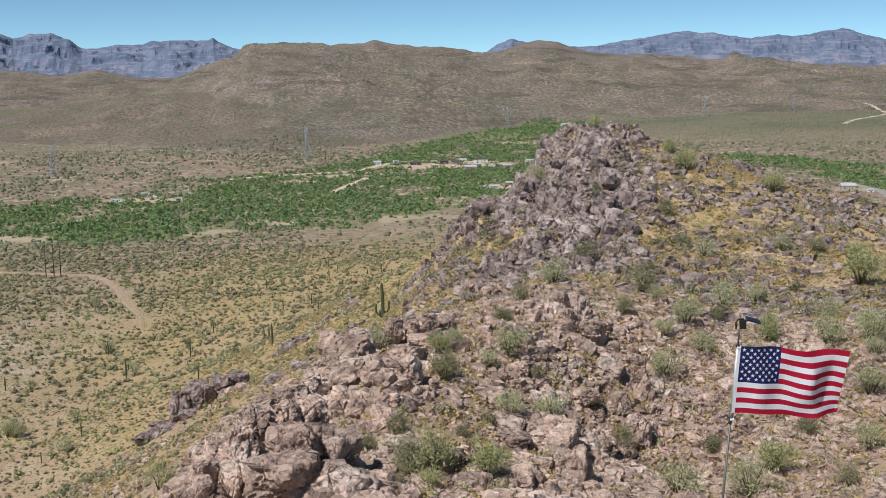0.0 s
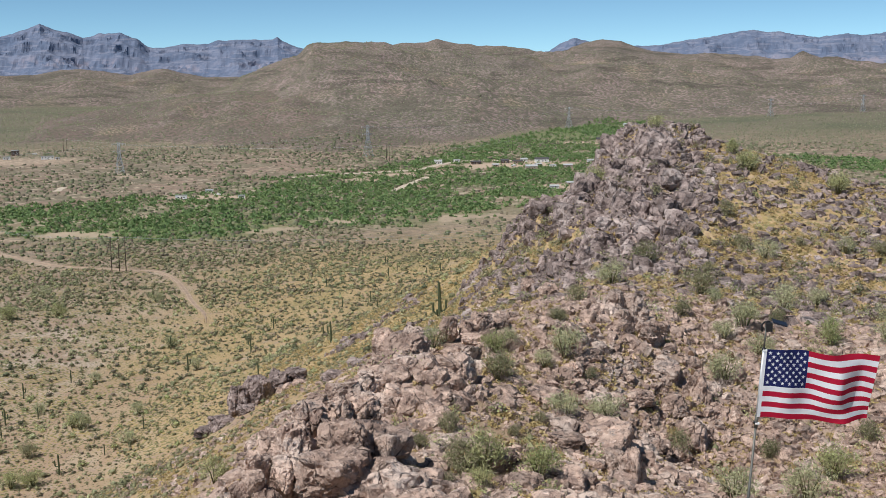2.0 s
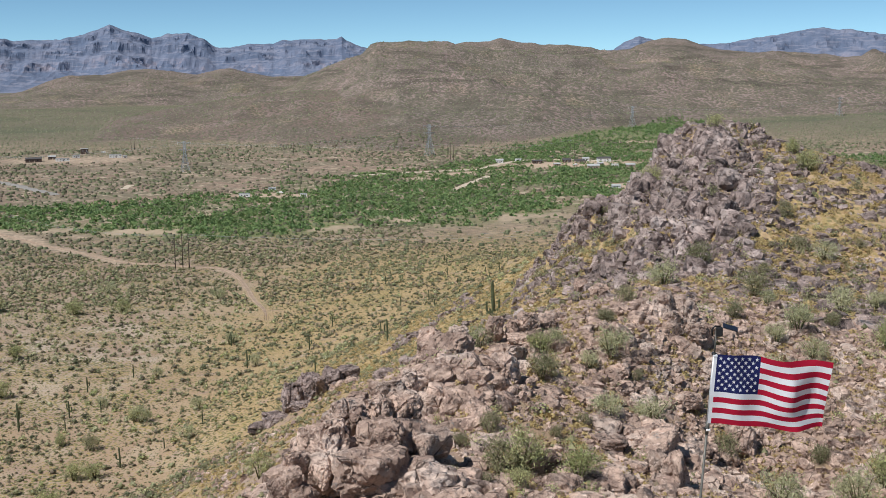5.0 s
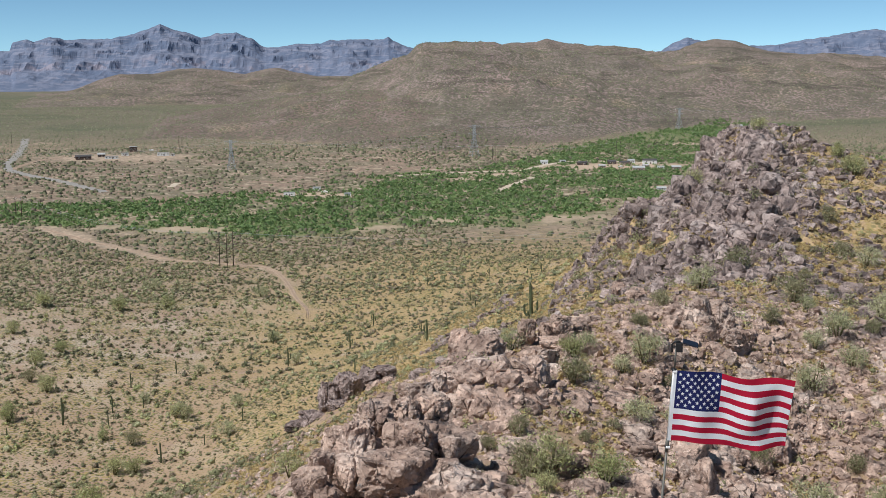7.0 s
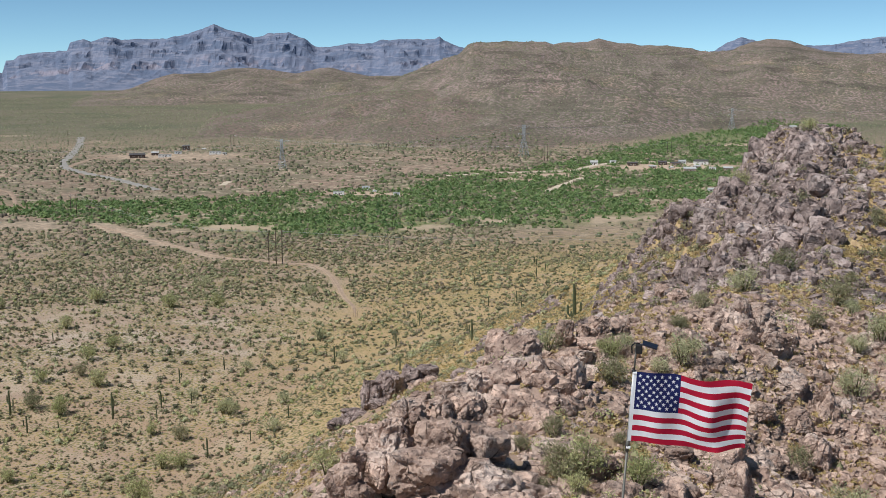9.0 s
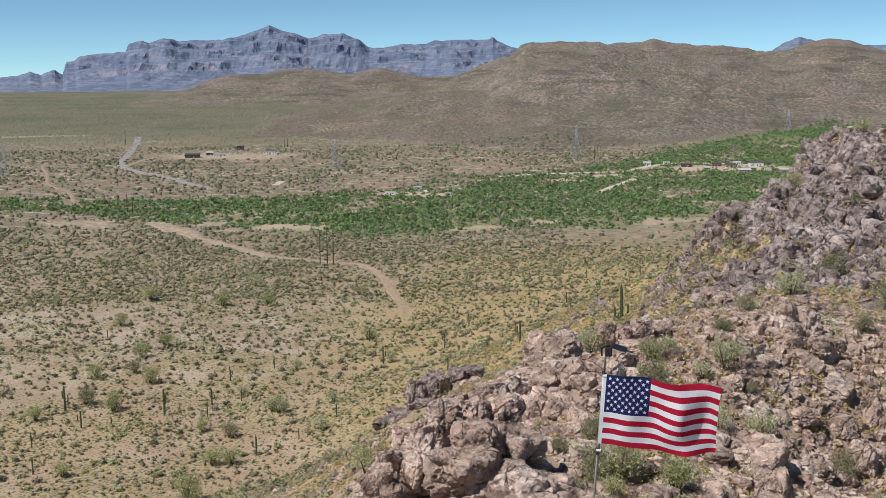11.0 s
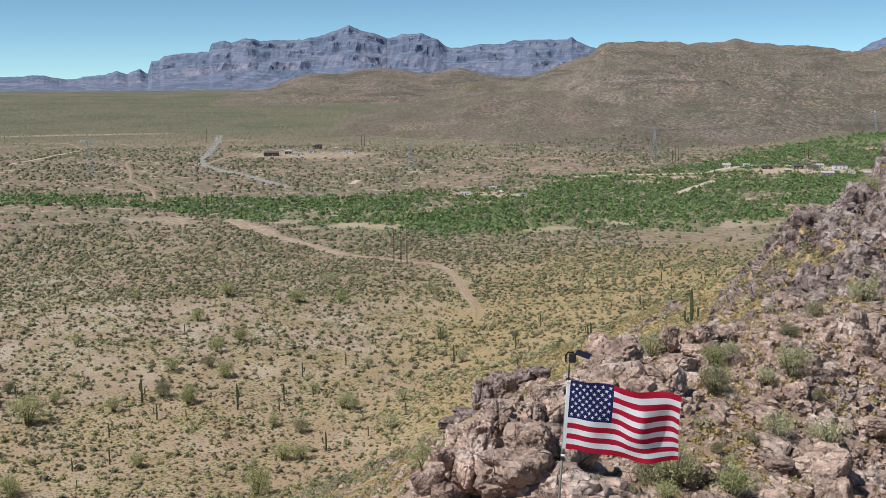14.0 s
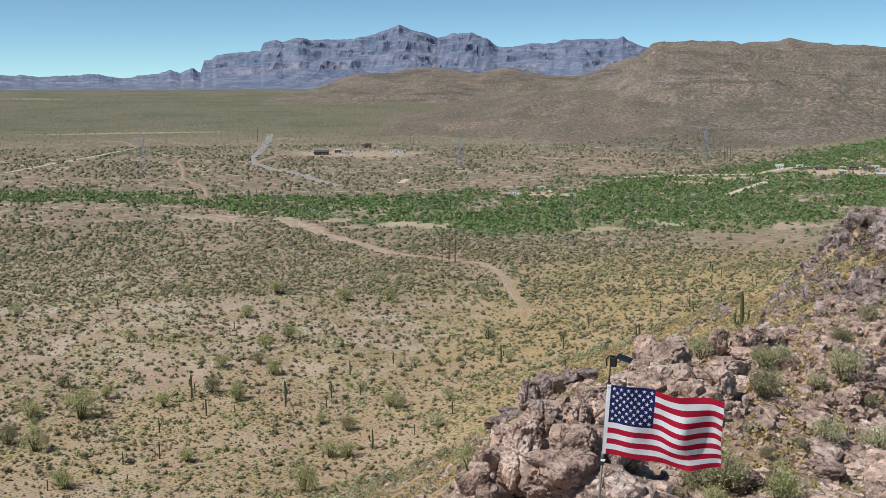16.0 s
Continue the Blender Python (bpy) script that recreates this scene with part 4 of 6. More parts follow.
for x, y, z in on_land(cx, cy):
    s = rng.uniform(0.5, 1.25) * (1.6 if rng.uniform() < 0.12 else 1.0)
    stone("rock_block", BLOCKS[int(rng.integers(0, len(BLOCKS)))], (x, y, z + 0.5 * s), s * rng.uniform(0.6, 0.95), s * 0.8, s * rng.uniform(0.9, 1.6) * (0.6 if y > 228 else 1.0), rng.normal(0.3, 0.5),
          (rng.normal(0, 0.14), rng.normal(0.30, 0.14)), "angular jointed purple-brown rock block on the summit rib", "blocks of the summit rib")

# single boulders over the slopes of the hill
cx, cy = spread_box(900, -24, 70, 58, 200)
keep = (near_hill(cx, cy) > 56) & (crag_cover(cx, cy) < 0.2) & (fbm(cx, cy, 14, 3, 56) > 0.0)
cx, cy = cx[keep][:85], cy[keep][:85]
for x, y, z in on_land(cx, cy):
    s = rng.uniform(0.5, 1.15)
    stone("boulder", COBBLES[int(rng.integers(0, len(COBBLES)))], (x, y, z + 0.15 * s), s, s * rng.uniform(0.7, 1), s * rng.uniform(0.7, 1.1), rng.uniform(0, 6.28),
          (rng.normal(0, 0.15), rng.normal(0, 0.15)), "weathered pinkish boulder half sunk in the stony slope", "boulders on the slope")

# rubble, too much to count
def stone_shape(seed):
    """An angular stone: a skewed block with knocked corners, about 1 m in half width."""
    r = np.random.default_rng(seed)
    v = np.array([(x, y, z) for x in (-1, 1) for y in (-1, 1) for z in (-1, 1)], float)
    v = v * (0.72, 0.66, 0.6) + r.uniform(-0.28, 0.28, (8, 3))
    f = [(0, 1, 3), (0, 3, 2), (4, 6, 7), (4, 7, 5), (0, 4, 5), (0, 5, 1), (2, 3, 7), (2, 7, 6), (0, 2, 6), (0, 6, 4), (1, 5, 7), (1, 7, 3)]
    return v, np.array(f)


CHIPS = [stone_shape(400 + i) for i in range(16)]
BROKEN = [stone_shape(480 + i) for i in range(14)] + [rock_shape(1, 500 + i, 3, 40.0, 0.08, 1.1, 0.9) for i in range(6)]
LUMPS = [rock_shape(2, 420 + i, 5, 34.0, 0.09, 1.0, 0.8) for i in range(12)]
x, y = spread_box(27000, -26, 70, 56, 175)
stony = smooth(50, 66, near_hill(x, y) + 12 * fbm(x, y, 20, 3, 78))
patch = smooth(-0.12, 0.10, fbm(x, y, 9, 4, 57))
keep = (1 - 0.75 * smooth(3, -3, x) * smooth(160, 172, y)) * stony * (0.65 + 0.35 * patch) * smooth(235, 90, y) > rng.uniform(0, 1, len(x))
x, y = x[keep], y[keep]
size = 0.13 + 0.34 * rng.uniform(0, 1, len(x)) ** 2.2
size = np.stack([size * rng.uniform(0.8, 1.3, len(x)), size, size * rng.uniform(0.6, 1.0, len(x))], -1)
strew("stone_rubble", CHIPS, on_land(x, y, -0.02), size, BOULDER, "loose pinkish stone rubble over the hill", "rubble", 0.3)
x, y = spread_box(16000, 2, 62, 56, 132)
keep = (near_hill(x, y) > 50) & (fbm(x, y, 5, 3, 61) > rng.uniform(-0.35, 0.05, len(x)))
x, y = x[keep], y[keep]
size = 0.16 + 0.42 * rng.uniform(0, 1, len(x)) ** 1.8
size = np.stack([size * rng.uniform(0.8, 1.3, len(x)), size, size * rng.uniform(0.7, 1.1, len(x))], -1)
strew("slope_stones", CHIPS, on_land(x, y, -0.03), size, BOULDER, "loose pinkish stones thick on the near slope", "rubble", 0.35)
x, y = spread_box(17000, -26, 96, 58, 210)
stony = smooth(50, 66, near_hill(x, y) + 12 * fbm(x, y, 20, 3, 78))
patch = smooth(-0.08, 0.12, fbm(x, y, 9, 4, 57))
keep = (1 - 0.75 * smooth(3, -3, x) * smooth(160, 172, y)) * stony * (0.5 + 0.5 * patch) * smooth(300, 110, y) > rng.uniform(0, 1, len(x))
x, y = x[keep], y[keep]
size = 0.27 + 0.95 * rng.uniform(0, 1, len(x)) ** 2.8
size = np.stack([size * rng.uniform(0.8, 1.3, len(x)), size, size * rng.uniform(0.6, 1.0, len(x))], -1)
near = y < 125
pick = near | (rng.uniform(0, 1, len(x)) < 0.6)
x, y, size, near = x[pick], y[pick], size[pick], near[pick]
strew("rock_rubble", LUMPS, on_land(x, y, 0.02)[near], size[near], BOULDER, "tumbled pinkish rocks over the stony hillside", "rubble", 0.25)
strew("far_rubble", CHIPS, on_land(x, y, 0.02)[~near], size[~near] * 1.1, CRAG, "tumbled brown rocks over the upper hillside", "rubble", 0.25)
# the broken rock of the rib, and of a few outcrops on the slopes
x, y = spread_box(40000, -14, 55, 136, 302)
keep = crag_cover(x, y) > rng.uniform(0.05, 1, len(x))
x, y = x[keep][:9000], y[keep][:9000]
size = 0.28 + 0.85 * rng.uniform(0, 1, len(x)) ** 1.8
size = np.stack([size * rng.uniform(0.7, 1.1, len(x)), size * 0.8, size * rng.uniform(0.75, 1.3, len(x))], -1)
strew("crag_rubble", BROKEN, on_land(x, y, 0.0), size, CRAG, "broken purple-brown rock of the summit rib", "rubble", 0.3)
x, y = spread_box(30000, -110, 140, 110, 320)
h = near_hill(x, y)
keep = (h > 22) & (fbm(x, y, 26, 4, 58) > 0.17) & (crag_cover(x, y) < 0.3)
x, y = x[keep][:4200], y[keep][:4200]
size = 0.25 + 1.0 * rng.uniform(0, 1, len(x)) ** 2.5
strew("scattered_rock", BROKEN, on_land(x, y, 0.0), size, CRAG, "brown rocks scattered in clusters over the grassy slopes", "rubble", 0.3)
# stones of the slope beyond the hollow, up to the summit
x, y = spread_box(16000, 22, 100, 135, 265)
keep = (near_hill(x, y) > 48) & (crag_cover(x, y) < 0.4) & (fbm(x, y, 10, 4, 59) > -0.03)
x, y = x[keep][:3200], y[keep][:3200]
size = 0.22 + 0.85 * rng.uniform(0, 1, len(x)) ** 2.2
strew("slope_rubble", BROKEN, on_land(x, y, 0.0), size, CRAG, "tumbled brown rocks between tussocks below the summit", "rubble", 0.3)
# rocks that fill the gaps of the outcrops
x, y = [], []
for mx, my, wx, wy, up in MOUNDS:
    n = int(34 * wx * wy / 4)
    x += list(mx + wx * rng.normal(0, 0.75, n))
    y += list(my - 0.8 + wy * rng.normal(0, 0.75, n))
x, y = np.array(x), np.array(y)
size = 0.3 + 0.9 * rng.uniform(0, 1, len(x)) ** 1.6
strew("outcrop_rubble", [rock_shape(2, 460 + i, 5, 30.0, 0.12, 1.0, 0.85) for i in range(10)], on_land(x, y, -0.05), size, BOULDER,
      "broken pinkish rocks wedged between the big boulders", "rubble", 0.3)

# ---- plants ----
BARK = plain_material("green_bark", (0.16, 0.15, 0.07), 0.8, size=0.2)
SAGUARO_SKIN = plain_material("saguaro_skin", (0.088, 0.104, 0.052), 0.75, size=0.35, vary=0.35)

# scrub of the valley floor
SCRUB = [tuft_shape(11, 500 + i, 0.52, 0.30, 0.4, 0.92) for i in range(8)]
SCRUB_FINE = [tuft_shape(20, 520 + i, 0.55, 0.22, 0.4, 0.9) for i in range(10)]
WOODS = [tuft_shape(18, 560 + i, 0.5, 0.36, 0.25) for i in range(8)]


def hump_shape(seed):
    """A far bush: a four-sided uneven dome, 1 m across."""
    r = np.random.default_rng(seed)
    a = np.arange(4) * 1.5708 + r.uniform(0, 0.6, 4)
    ring = np.stack([np.cos(a) * 0.55, np.sin(a) * 0.55, np.full(4, -0.1)], 1) * r.uniform(0.7, 1.0, (4, 1))
    high = np.stack([np.cos(a) * 0.42, np.sin(a) * 0.42, r.uniform(0.22, 0.46, 4)], 1)
    k = np.arange(4)
    n = (k + 1) % 4
    return np.vstack([ring, high]), np.vstack([np.stack([k, n, n + 4], 1), np.stack([k, n + 4, k + 4], 1), [(4, 5, 6), (4, 6, 7)]])


HUMPS = [hump_shape(565 + i) for i in range(8)]
DOTS = []
for _k in range(8):
    _a = np.arange(3) * 2.0944 + 0.25 * _k
    DOTS.append((np.vstack([np.stack([np.cos(_a) * 0.55, np.sin(_a) * 0.5, np.full(3, -0.15)], 1), [(0.06 * (_k % 3), 0.04 * (_k % 4), 0.62)]]), np.array([(0, 1, 3), (1, 2, 3), (2, 0, 3)])))


def scrub_places(n, az0, az1, r0, r1, seed, bias, swell, lo):
    x, y = spread_polar(n, az0, az1, r0, r1)
    thick = smooth(-0.18, 0.20, fbm(x, y, swell, 4, seed)) * (1 - 0.6 * lo) + 0.6 * lo
    keep = (thick > rng.uniform(0, 1, n)) & (near_hill(x, y) < bias) & (bare_cover(x, y) < 0.4) & (track_distance(x, y) > 3.0)
    return x[keep], y[keep]


TRACKS = {
    "track": [(-374.0, 654.9), (-317.9, 613.4), (-269.0, 576.3), (-231.1, 554.3), (-203.6, 548.2), (-184.9, 545.8), (-169.1, 526.8), (-156.1, 500.9), (-145.8, 477.4), (-134.0, 454.5), (-128, 436)],
    "paved": [(-760, 1310), (-701.0, 1202.8), (-656.2, 1113.4), (-612, 1020), (-578, 968), (-540.7, 936.8), (-506.7, 913.4), (-471.7, 884.8), (-438.8, 855.3), (-418, 838)],
    "drive": [(-581.6, 976), (-600, 1043.9), (-597, 1080), (-591.7, 1131.8), (-580, 1168), (-545, 1172)],
    "west": [(-745, 800), (-760.8, 887.3), (-775.4, 961.7), (-798.7, 1066.9)],
    "dirt": [(-924.5, 1102.6), (-867.3, 1129.0), (-808.3, 1079.8), (-731.3, 1020.0), (-693.0, 996.3)],
    "wind": [(-676, 985), (-660.6, 954.5), (-609.0, 887.1), (-574.7, 837.2), (-544.4, 807.1), (-520.6, 788.1), (-473.5, 722.3)],
    "spur": [(-244.2, 987.7), (-254.8, 1047.4), (-246, 1078)],
    "village": [(-203.9, 985.8), (-171.3, 1009.6), (-128.2, 1031.2), (-95.3, 1047.6), (-76.5, 1094.6), (-57.1, 1124.0), (-26.6, 1137.5), (40, 1120)],
    "sand": [(-101.3, 890), (-92.1, 935.9), (-80, 990)],
    "small": [(-377.6, 875.6), (-383.7, 906.1)],
    "east": [(300, 690), (305, 760), (320, 800), (332, 850), (322, 905)],
    "upland": [(545, 1545), (581.6, 1613.1), (672, 1725), (700, 1828), (697, 1880)],
}


def track_distance(x, y):
    best = np.full(np.shape(x), 1e9)
    for line in TRACKS.values():
        best = np.minimum(best, line_distance(x, y, line))
    return best


x, y = scrub_places(25000, -46, 14, 150, 340, 101, 48, 14, 0.6)
size = 0.55 + 1.25 * rng.uniform(0, 1, len(x)) ** 2.4
strew("near_scrub", SCRUB_FINE, on_land(x, y), size, CREOSOTE, "olive green creosote scrub dotting the desert floor", "scrub", smooth_shade=True)
x, y = scrub_places(26000, -47, 16, 330, 640, 102, 30, 20, 0.45)
size = 0.8 + 2.2 * rng.uniform(0, 1, len(x)) ** 2.2
strew("valley_scrub", SCRUB, on_land(x, y), size, CREOSOTE, "olive green creosote scrub dotting the valley floor", "scrub", smooth_shade=True)
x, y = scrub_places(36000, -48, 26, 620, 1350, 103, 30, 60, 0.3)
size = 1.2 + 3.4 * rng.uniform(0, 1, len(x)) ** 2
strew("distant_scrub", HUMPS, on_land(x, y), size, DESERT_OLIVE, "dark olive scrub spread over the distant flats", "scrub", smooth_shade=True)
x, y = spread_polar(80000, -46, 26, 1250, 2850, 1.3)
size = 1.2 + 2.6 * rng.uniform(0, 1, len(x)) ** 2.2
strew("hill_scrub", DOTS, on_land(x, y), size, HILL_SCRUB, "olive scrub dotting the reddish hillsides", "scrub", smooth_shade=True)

# thick scrub on the flats before the wash
x, y = scrub_places(15000, -46, -8, 490, 760, 117, 5, 45, 0.6)
keep = wash_cover(x, y) < 0.5
x, y = x[keep][:7500], y[keep][:7500]
size = 1.2 + 2.8 * rng.uniform(0, 1, len(x)) ** 2
strew("flat_scrub", SCRUB, on_land(x, y), size, FLAT_OLIVE, "thick olive scrub on the flats before the wash", "scrub", smooth_shade=True)

# paler bushes among the scrub
x, y = scrub_places(4600, -46, 12, 180, 640, 104, 50, 60, 0.12)
size = 1.1 + 2.3 * rng.uniform(0, 1, len(x)) ** 2
strew("pale_bushes", [tuft_shape(38, 580 + i, 0.65, 0.19, 0.4, 0.75) for i in range(6)], on_land(x, y), size, PALO_VERDE, "pale green bushes among the desert scrub", "bush")

# broad grey-green and olive bushes, two to four metres wide
for seed, n, material, name, label in ((114, 2000, GREY_BUSH, "grey_bushes", "broad grey-green bushes among the desert scrub"),
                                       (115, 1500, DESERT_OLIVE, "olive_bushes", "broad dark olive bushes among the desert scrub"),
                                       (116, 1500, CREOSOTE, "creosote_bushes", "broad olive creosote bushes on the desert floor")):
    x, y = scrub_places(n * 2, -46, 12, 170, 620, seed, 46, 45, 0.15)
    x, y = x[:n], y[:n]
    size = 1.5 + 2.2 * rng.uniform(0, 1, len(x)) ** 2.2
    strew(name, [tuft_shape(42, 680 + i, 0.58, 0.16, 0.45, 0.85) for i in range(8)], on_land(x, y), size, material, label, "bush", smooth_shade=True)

# thick green trees of the wash
x, y = spread_polar(150000, -48, 30, 560, 1700, 1.6)
cover = wash_cover(x, y) * (0.25 + 0.75 * smooth(-0.24, 0.02, fbm(x, y, 38, 4, 105)))
keep = (cover > rng.uniform(0.12, 1, len(x))) & ((bare_cover(x, y) < 0.35) | (rng.uniform(0, 1, len(x)) < 0.22)) & (track_distance(x, y) > 5)
x, y = x[keep][:20000], y[keep][:20000]
size = 1.8 + 5.2 * rng.uniform(0, 1, len(x)) ** 2.0
strew("wash_woods", WOODS, on_land(x, y), size, MESQUITE, "thick green mesquite woods along the dry wash", "woods", smooth_shade=True)

# golden tussocks and low scrub of the near hill
TUSSOCK = [tuft_shape(24, 600 + i, 0.42, 0.22, 0.35) for i in range(8)]
x, y = spread_box(60000, -120, 110, 54, 330)
h = near_hill(x, y)
gold = smooth(8, 22, h) * smooth(-0.15, 0.15, fbm(x, y, 11, 3, 106)) * (1 - 0.7 * crag_cover(x, y))
keep = gold * np.where(y < 150, 0.9, 0.4) * np.where(h > 50, 0.8, 0.6) > rng.uniform(0, 1, len(x))
x, y = x[keep][:5500], y[keep][:5500]
size = 0.5 + 0.9 * rng.uniform(0, 1, len(x)) ** 2
strew("dry_tussocks", TUSSOCK, on_land(x, y), size, DRY_GRASS, "golden dry grass tussocks among the stones", "grass")
x, y = spread_box(14000, -120, 110, 56, 330)
h = near_hill(x, y)
keep = (h > 9) & (fbm(x, y, 13, 3, 107) > -0.02) & (rng.uniform(0, 1, len(x)) < np.where(h > 50, 0.5, 0.4))
x, y = x[keep], y[keep]
size = 0.35 + 0.75 * rng.uniform(0, 1, len(x)) ** 2
strew("slope_scrub", [tuft_shape(30, 620 + i, 0.8, 0.2, 0.6, 1.04) for i in range(8)], on_land(x, y), size, CREOSOTE, "small dark green shrubs on the stony slope", "shrub")


x, y = spread_box(20000, -110, 50, 66, 420)
h = near_hill(x, y)
keep = (h > 8) & (h < 66) & (crag_cover(x, y) < 0.3) & ((y > 220) | (x < 5)) & (fbm(x, y, 10, 3, 110) > -0.06)
x, y = x[keep][:3200], y[keep][:3200]
size = 0.4 + 0.9 * rng.uniform(0, 1, len(x)) ** 2.2
strew("flank_scrub", SCRUB_FINE, on_land(x, y), size, CREOSOTE, "olive shrubs thickly dotting the golden flank", "shrub", smooth_shade=True)
# the near flank below the outcrops: tussocks, shrubs and stones
x, y = spread_box(14000, -95, -13, 58, 205)
keep = (near_hill(x, y) > 6) & (near_hill(x, y) < 68) & (fbm(x, y, 9, 3, 119) > -0.08)
x, y = x[keep], y[keep]
size = 0.5 + 0.9 * rng.uniform(0, 1, len(x)) ** 2
strew("flank_grass", TUSSOCK, on_land(x, y, -0.05)[:3600], size[:3600], DRY_GRASS, "golden tussocks on the flank below the outcrops", "grass")
strew("flank_shrubs", SCRUB_FINE, on_land(x, y)[3600:5600], size[3600:5600] * 1.2, CREOSOTE, "olive shrubs on the flank below the outcrops", "shrub", smooth_shade=True)
strew("flank_stones", CHIPS, on_land(x, y)[5600:7400], size[5600:7400] * 0.5, BOULDER, "pinkish stones on the flank below the outcrops", "rubble", 0.3)
# small pale bushes and more tussocks on the stony slope that faces the camera
x, y = spread_box(9000, -20, 95, 58, 215)
keep = (near_hill(x, y) > 52) & (fbm(x, y, 8, 3, 108) > 0.03) 
x, y = x[keep][:1500], y[keep][:1500]
size = 0.7 + 2.0 * rng.uniform(0, 1, len(x)) ** 2.5
strew("slope_bushes", [tuft_shape(95, 640 + i, 0.7, 0.085) for i in range(6)], on_land(x, y), size, PALO_VERDE, "pale yellow-green bushes among the stones", "bush")
x, y = spread_box(24000, -20, 95, 58, 215)
keep = (near_hill(x, y) > 50) & (fbm(x, y, 6, 3, 109) > -0.02)
x, y = x[keep][:8600], y[keep][:8600]
size = 0.65 + 1.0 * rng.uniform(0, 1, len(x)) ** 2
strew("crest_tussocks", TUSSOCK, on_land(x, y), size, DRY_GRASS, "golden brittle tussocks between rocks on the crest", "grass")

x, y = spread_box(9000, 0, 60, 56, 132)
keep = (near_hill(x, y) > 50) & (fbm(x, y, 6, 3, 118) > -0.04)
x, y = x[keep][:2600], y[keep][:2600]
size = 0.6 + 0.8 * rng.uniform(0, 1, len(x)) ** 1.6
strew("slope_tussocks", TUSSOCK, on_land(x, y, -0.05), size, DRY_GRASS, "golden rounded tussocks between the stones", "grass")

# tussocks and shrubs in the gaps of the rib, on the slope beside it and on the golden flank behind
for x0, x1, y0, y1, low, n, name, label in ((-12, 55, 138, 300, 50, 2800, "rib_tussocks", "golden tussocks in the gaps of the rocky rib"),
                                            (22, 100, 130, 265, 46, 7000, "summit_tussocks", "golden tussocks thick on the slope below the summit"),
                                            (-75, 20, 170, 345, 12, 6500, "flank_tussocks", "golden dry tussocks thick on the flank")):
    x, y = spread_box(n * 4, x0, x1, y0, y1)
    keep = (near_hill(x, y) > low) & (fbm(x, y, 7, 3, 111) > -0.06)
    x, y = x[keep][:n], y[keep][:n]
    size = 0.65 + 1.0 * rng.uniform(0, 1, len(x)) ** 2
    strew(name, TUSSOCK, on_land(x, y, -0.12), size, DRY_GRASS, label, "grass")
x, y = spread_box(9000, -14, 100, 138, 300)
keep = (near_hill(x, y) > 46) & (fbm(x, y, 9, 3, 112) > -0.02)
x, y = x[keep][:1500], y[keep][:1500]
size = 0.8 + 2.2 * rng.uniform(0, 1, len(x)) ** 2.4
strew("rib_shrubs", [tuft_shape(60, 660 + i, 0.75, 0.14, 0.3) for i in range(6)], on_land(x, y, -0.3), size, CREOSOTE, "dark green shrubs rooted in rock crevices", "shrub")


def bush_kind(seed, leaves, leaf, material, high):
    """A bush of thin stems with a loose crown; two meshes, 1 m across."""
    r = np.random.default_rng(seed)
    bm = bmesh.new()
    for k in range(7):
        a, out = k * 0.9 + r.uniform(0, 0.5), r.uniform(0.12, 0.4)
        mid = (math.cos(a) * out * 0.45, math.sin(a) * out * 0.45, high * 0.35)
        tip = (math.cos(a) * out, math.sin(a) * out, high * r.uniform(0.6, 0.9))
        t = tube([(0.02 * math.cos(a), 0.02 * math.sin(a), -0.08), mid, tip], [0.022, 0.014, 0.005], 5)
        me = bpy.data.meshes.new("limb")
        t.to_mesh(me)
        t.free()
        bm.from_mesh(me)
    stems = bpy.data.meshes.new("trunk")
    bm.to_mesh(stems)
    bm.free()
    stems.materials.append(BARK)
    # the crown: many small sprays gathered in clumps
    clumps = r.normal(size=(16, 3))
    clumps /= np.linalg.norm(clumps, axis=1)[:, None]
    clumps = clumps * r.uniform(0.45, 1.0, (16, 1)) * (0.40, 0.40, high * 0.40) + (0, 0, high * 0.52)
    c = clumps[r.integers(0, 16, leaves)] + r.normal(size=(leaves, 3)) * (0.10, 0.10, 0.09)
    c[:, 2] = np.maximum(c[:, 2], 0.04)
    a = r.normal(size=(leaves, 3)) + (0, 0, 0.5)
    a = a / np.linalg.norm(a, axis=1)[:, None] * leaf
    b = np.cross(a, r.normal(size=(leaves, 3)))
    b = b / np.linalg.norm(b, axis=1)[:, None] * leaf * 0.32
    v = np.stack([c - a - b * 0.5, c - a * 0.2 + b, c + a], 1).reshape(-1, 3)
    crown = mesh_arrays("crown", v, np.arange(leaves * 3).reshape(-1, 3), False)
    crown.materials.append(material)
    return stems, crown


def plant_bush(kind, x, y, size, label, group):
    ob = thing("bush", pose(x, y, float(land(x, y)) - 0.05, 0, 0, float(rng.uniform(0, 360))), label, "bush", group)
    ob.scale = (size, size, size)
    hang("trunk", kind[0], None, ob)
    hang("crown", kind[1], None, ob)
    return ob


GREEN_KINDS = [bush_kind(700 + i, 1500, 0.045, PALO_VERDE, 0.85) for i in range(4)]
GREY_KINDS = [bush_kind(720 + i, 1300, 0.042, GREY_BUSH, 0.75) for i in range(3)]
DARK_KINDS = [bush_kind(740 + i, 1300, 0.05, CREOSOTE, 0.75) for i in range(3)]

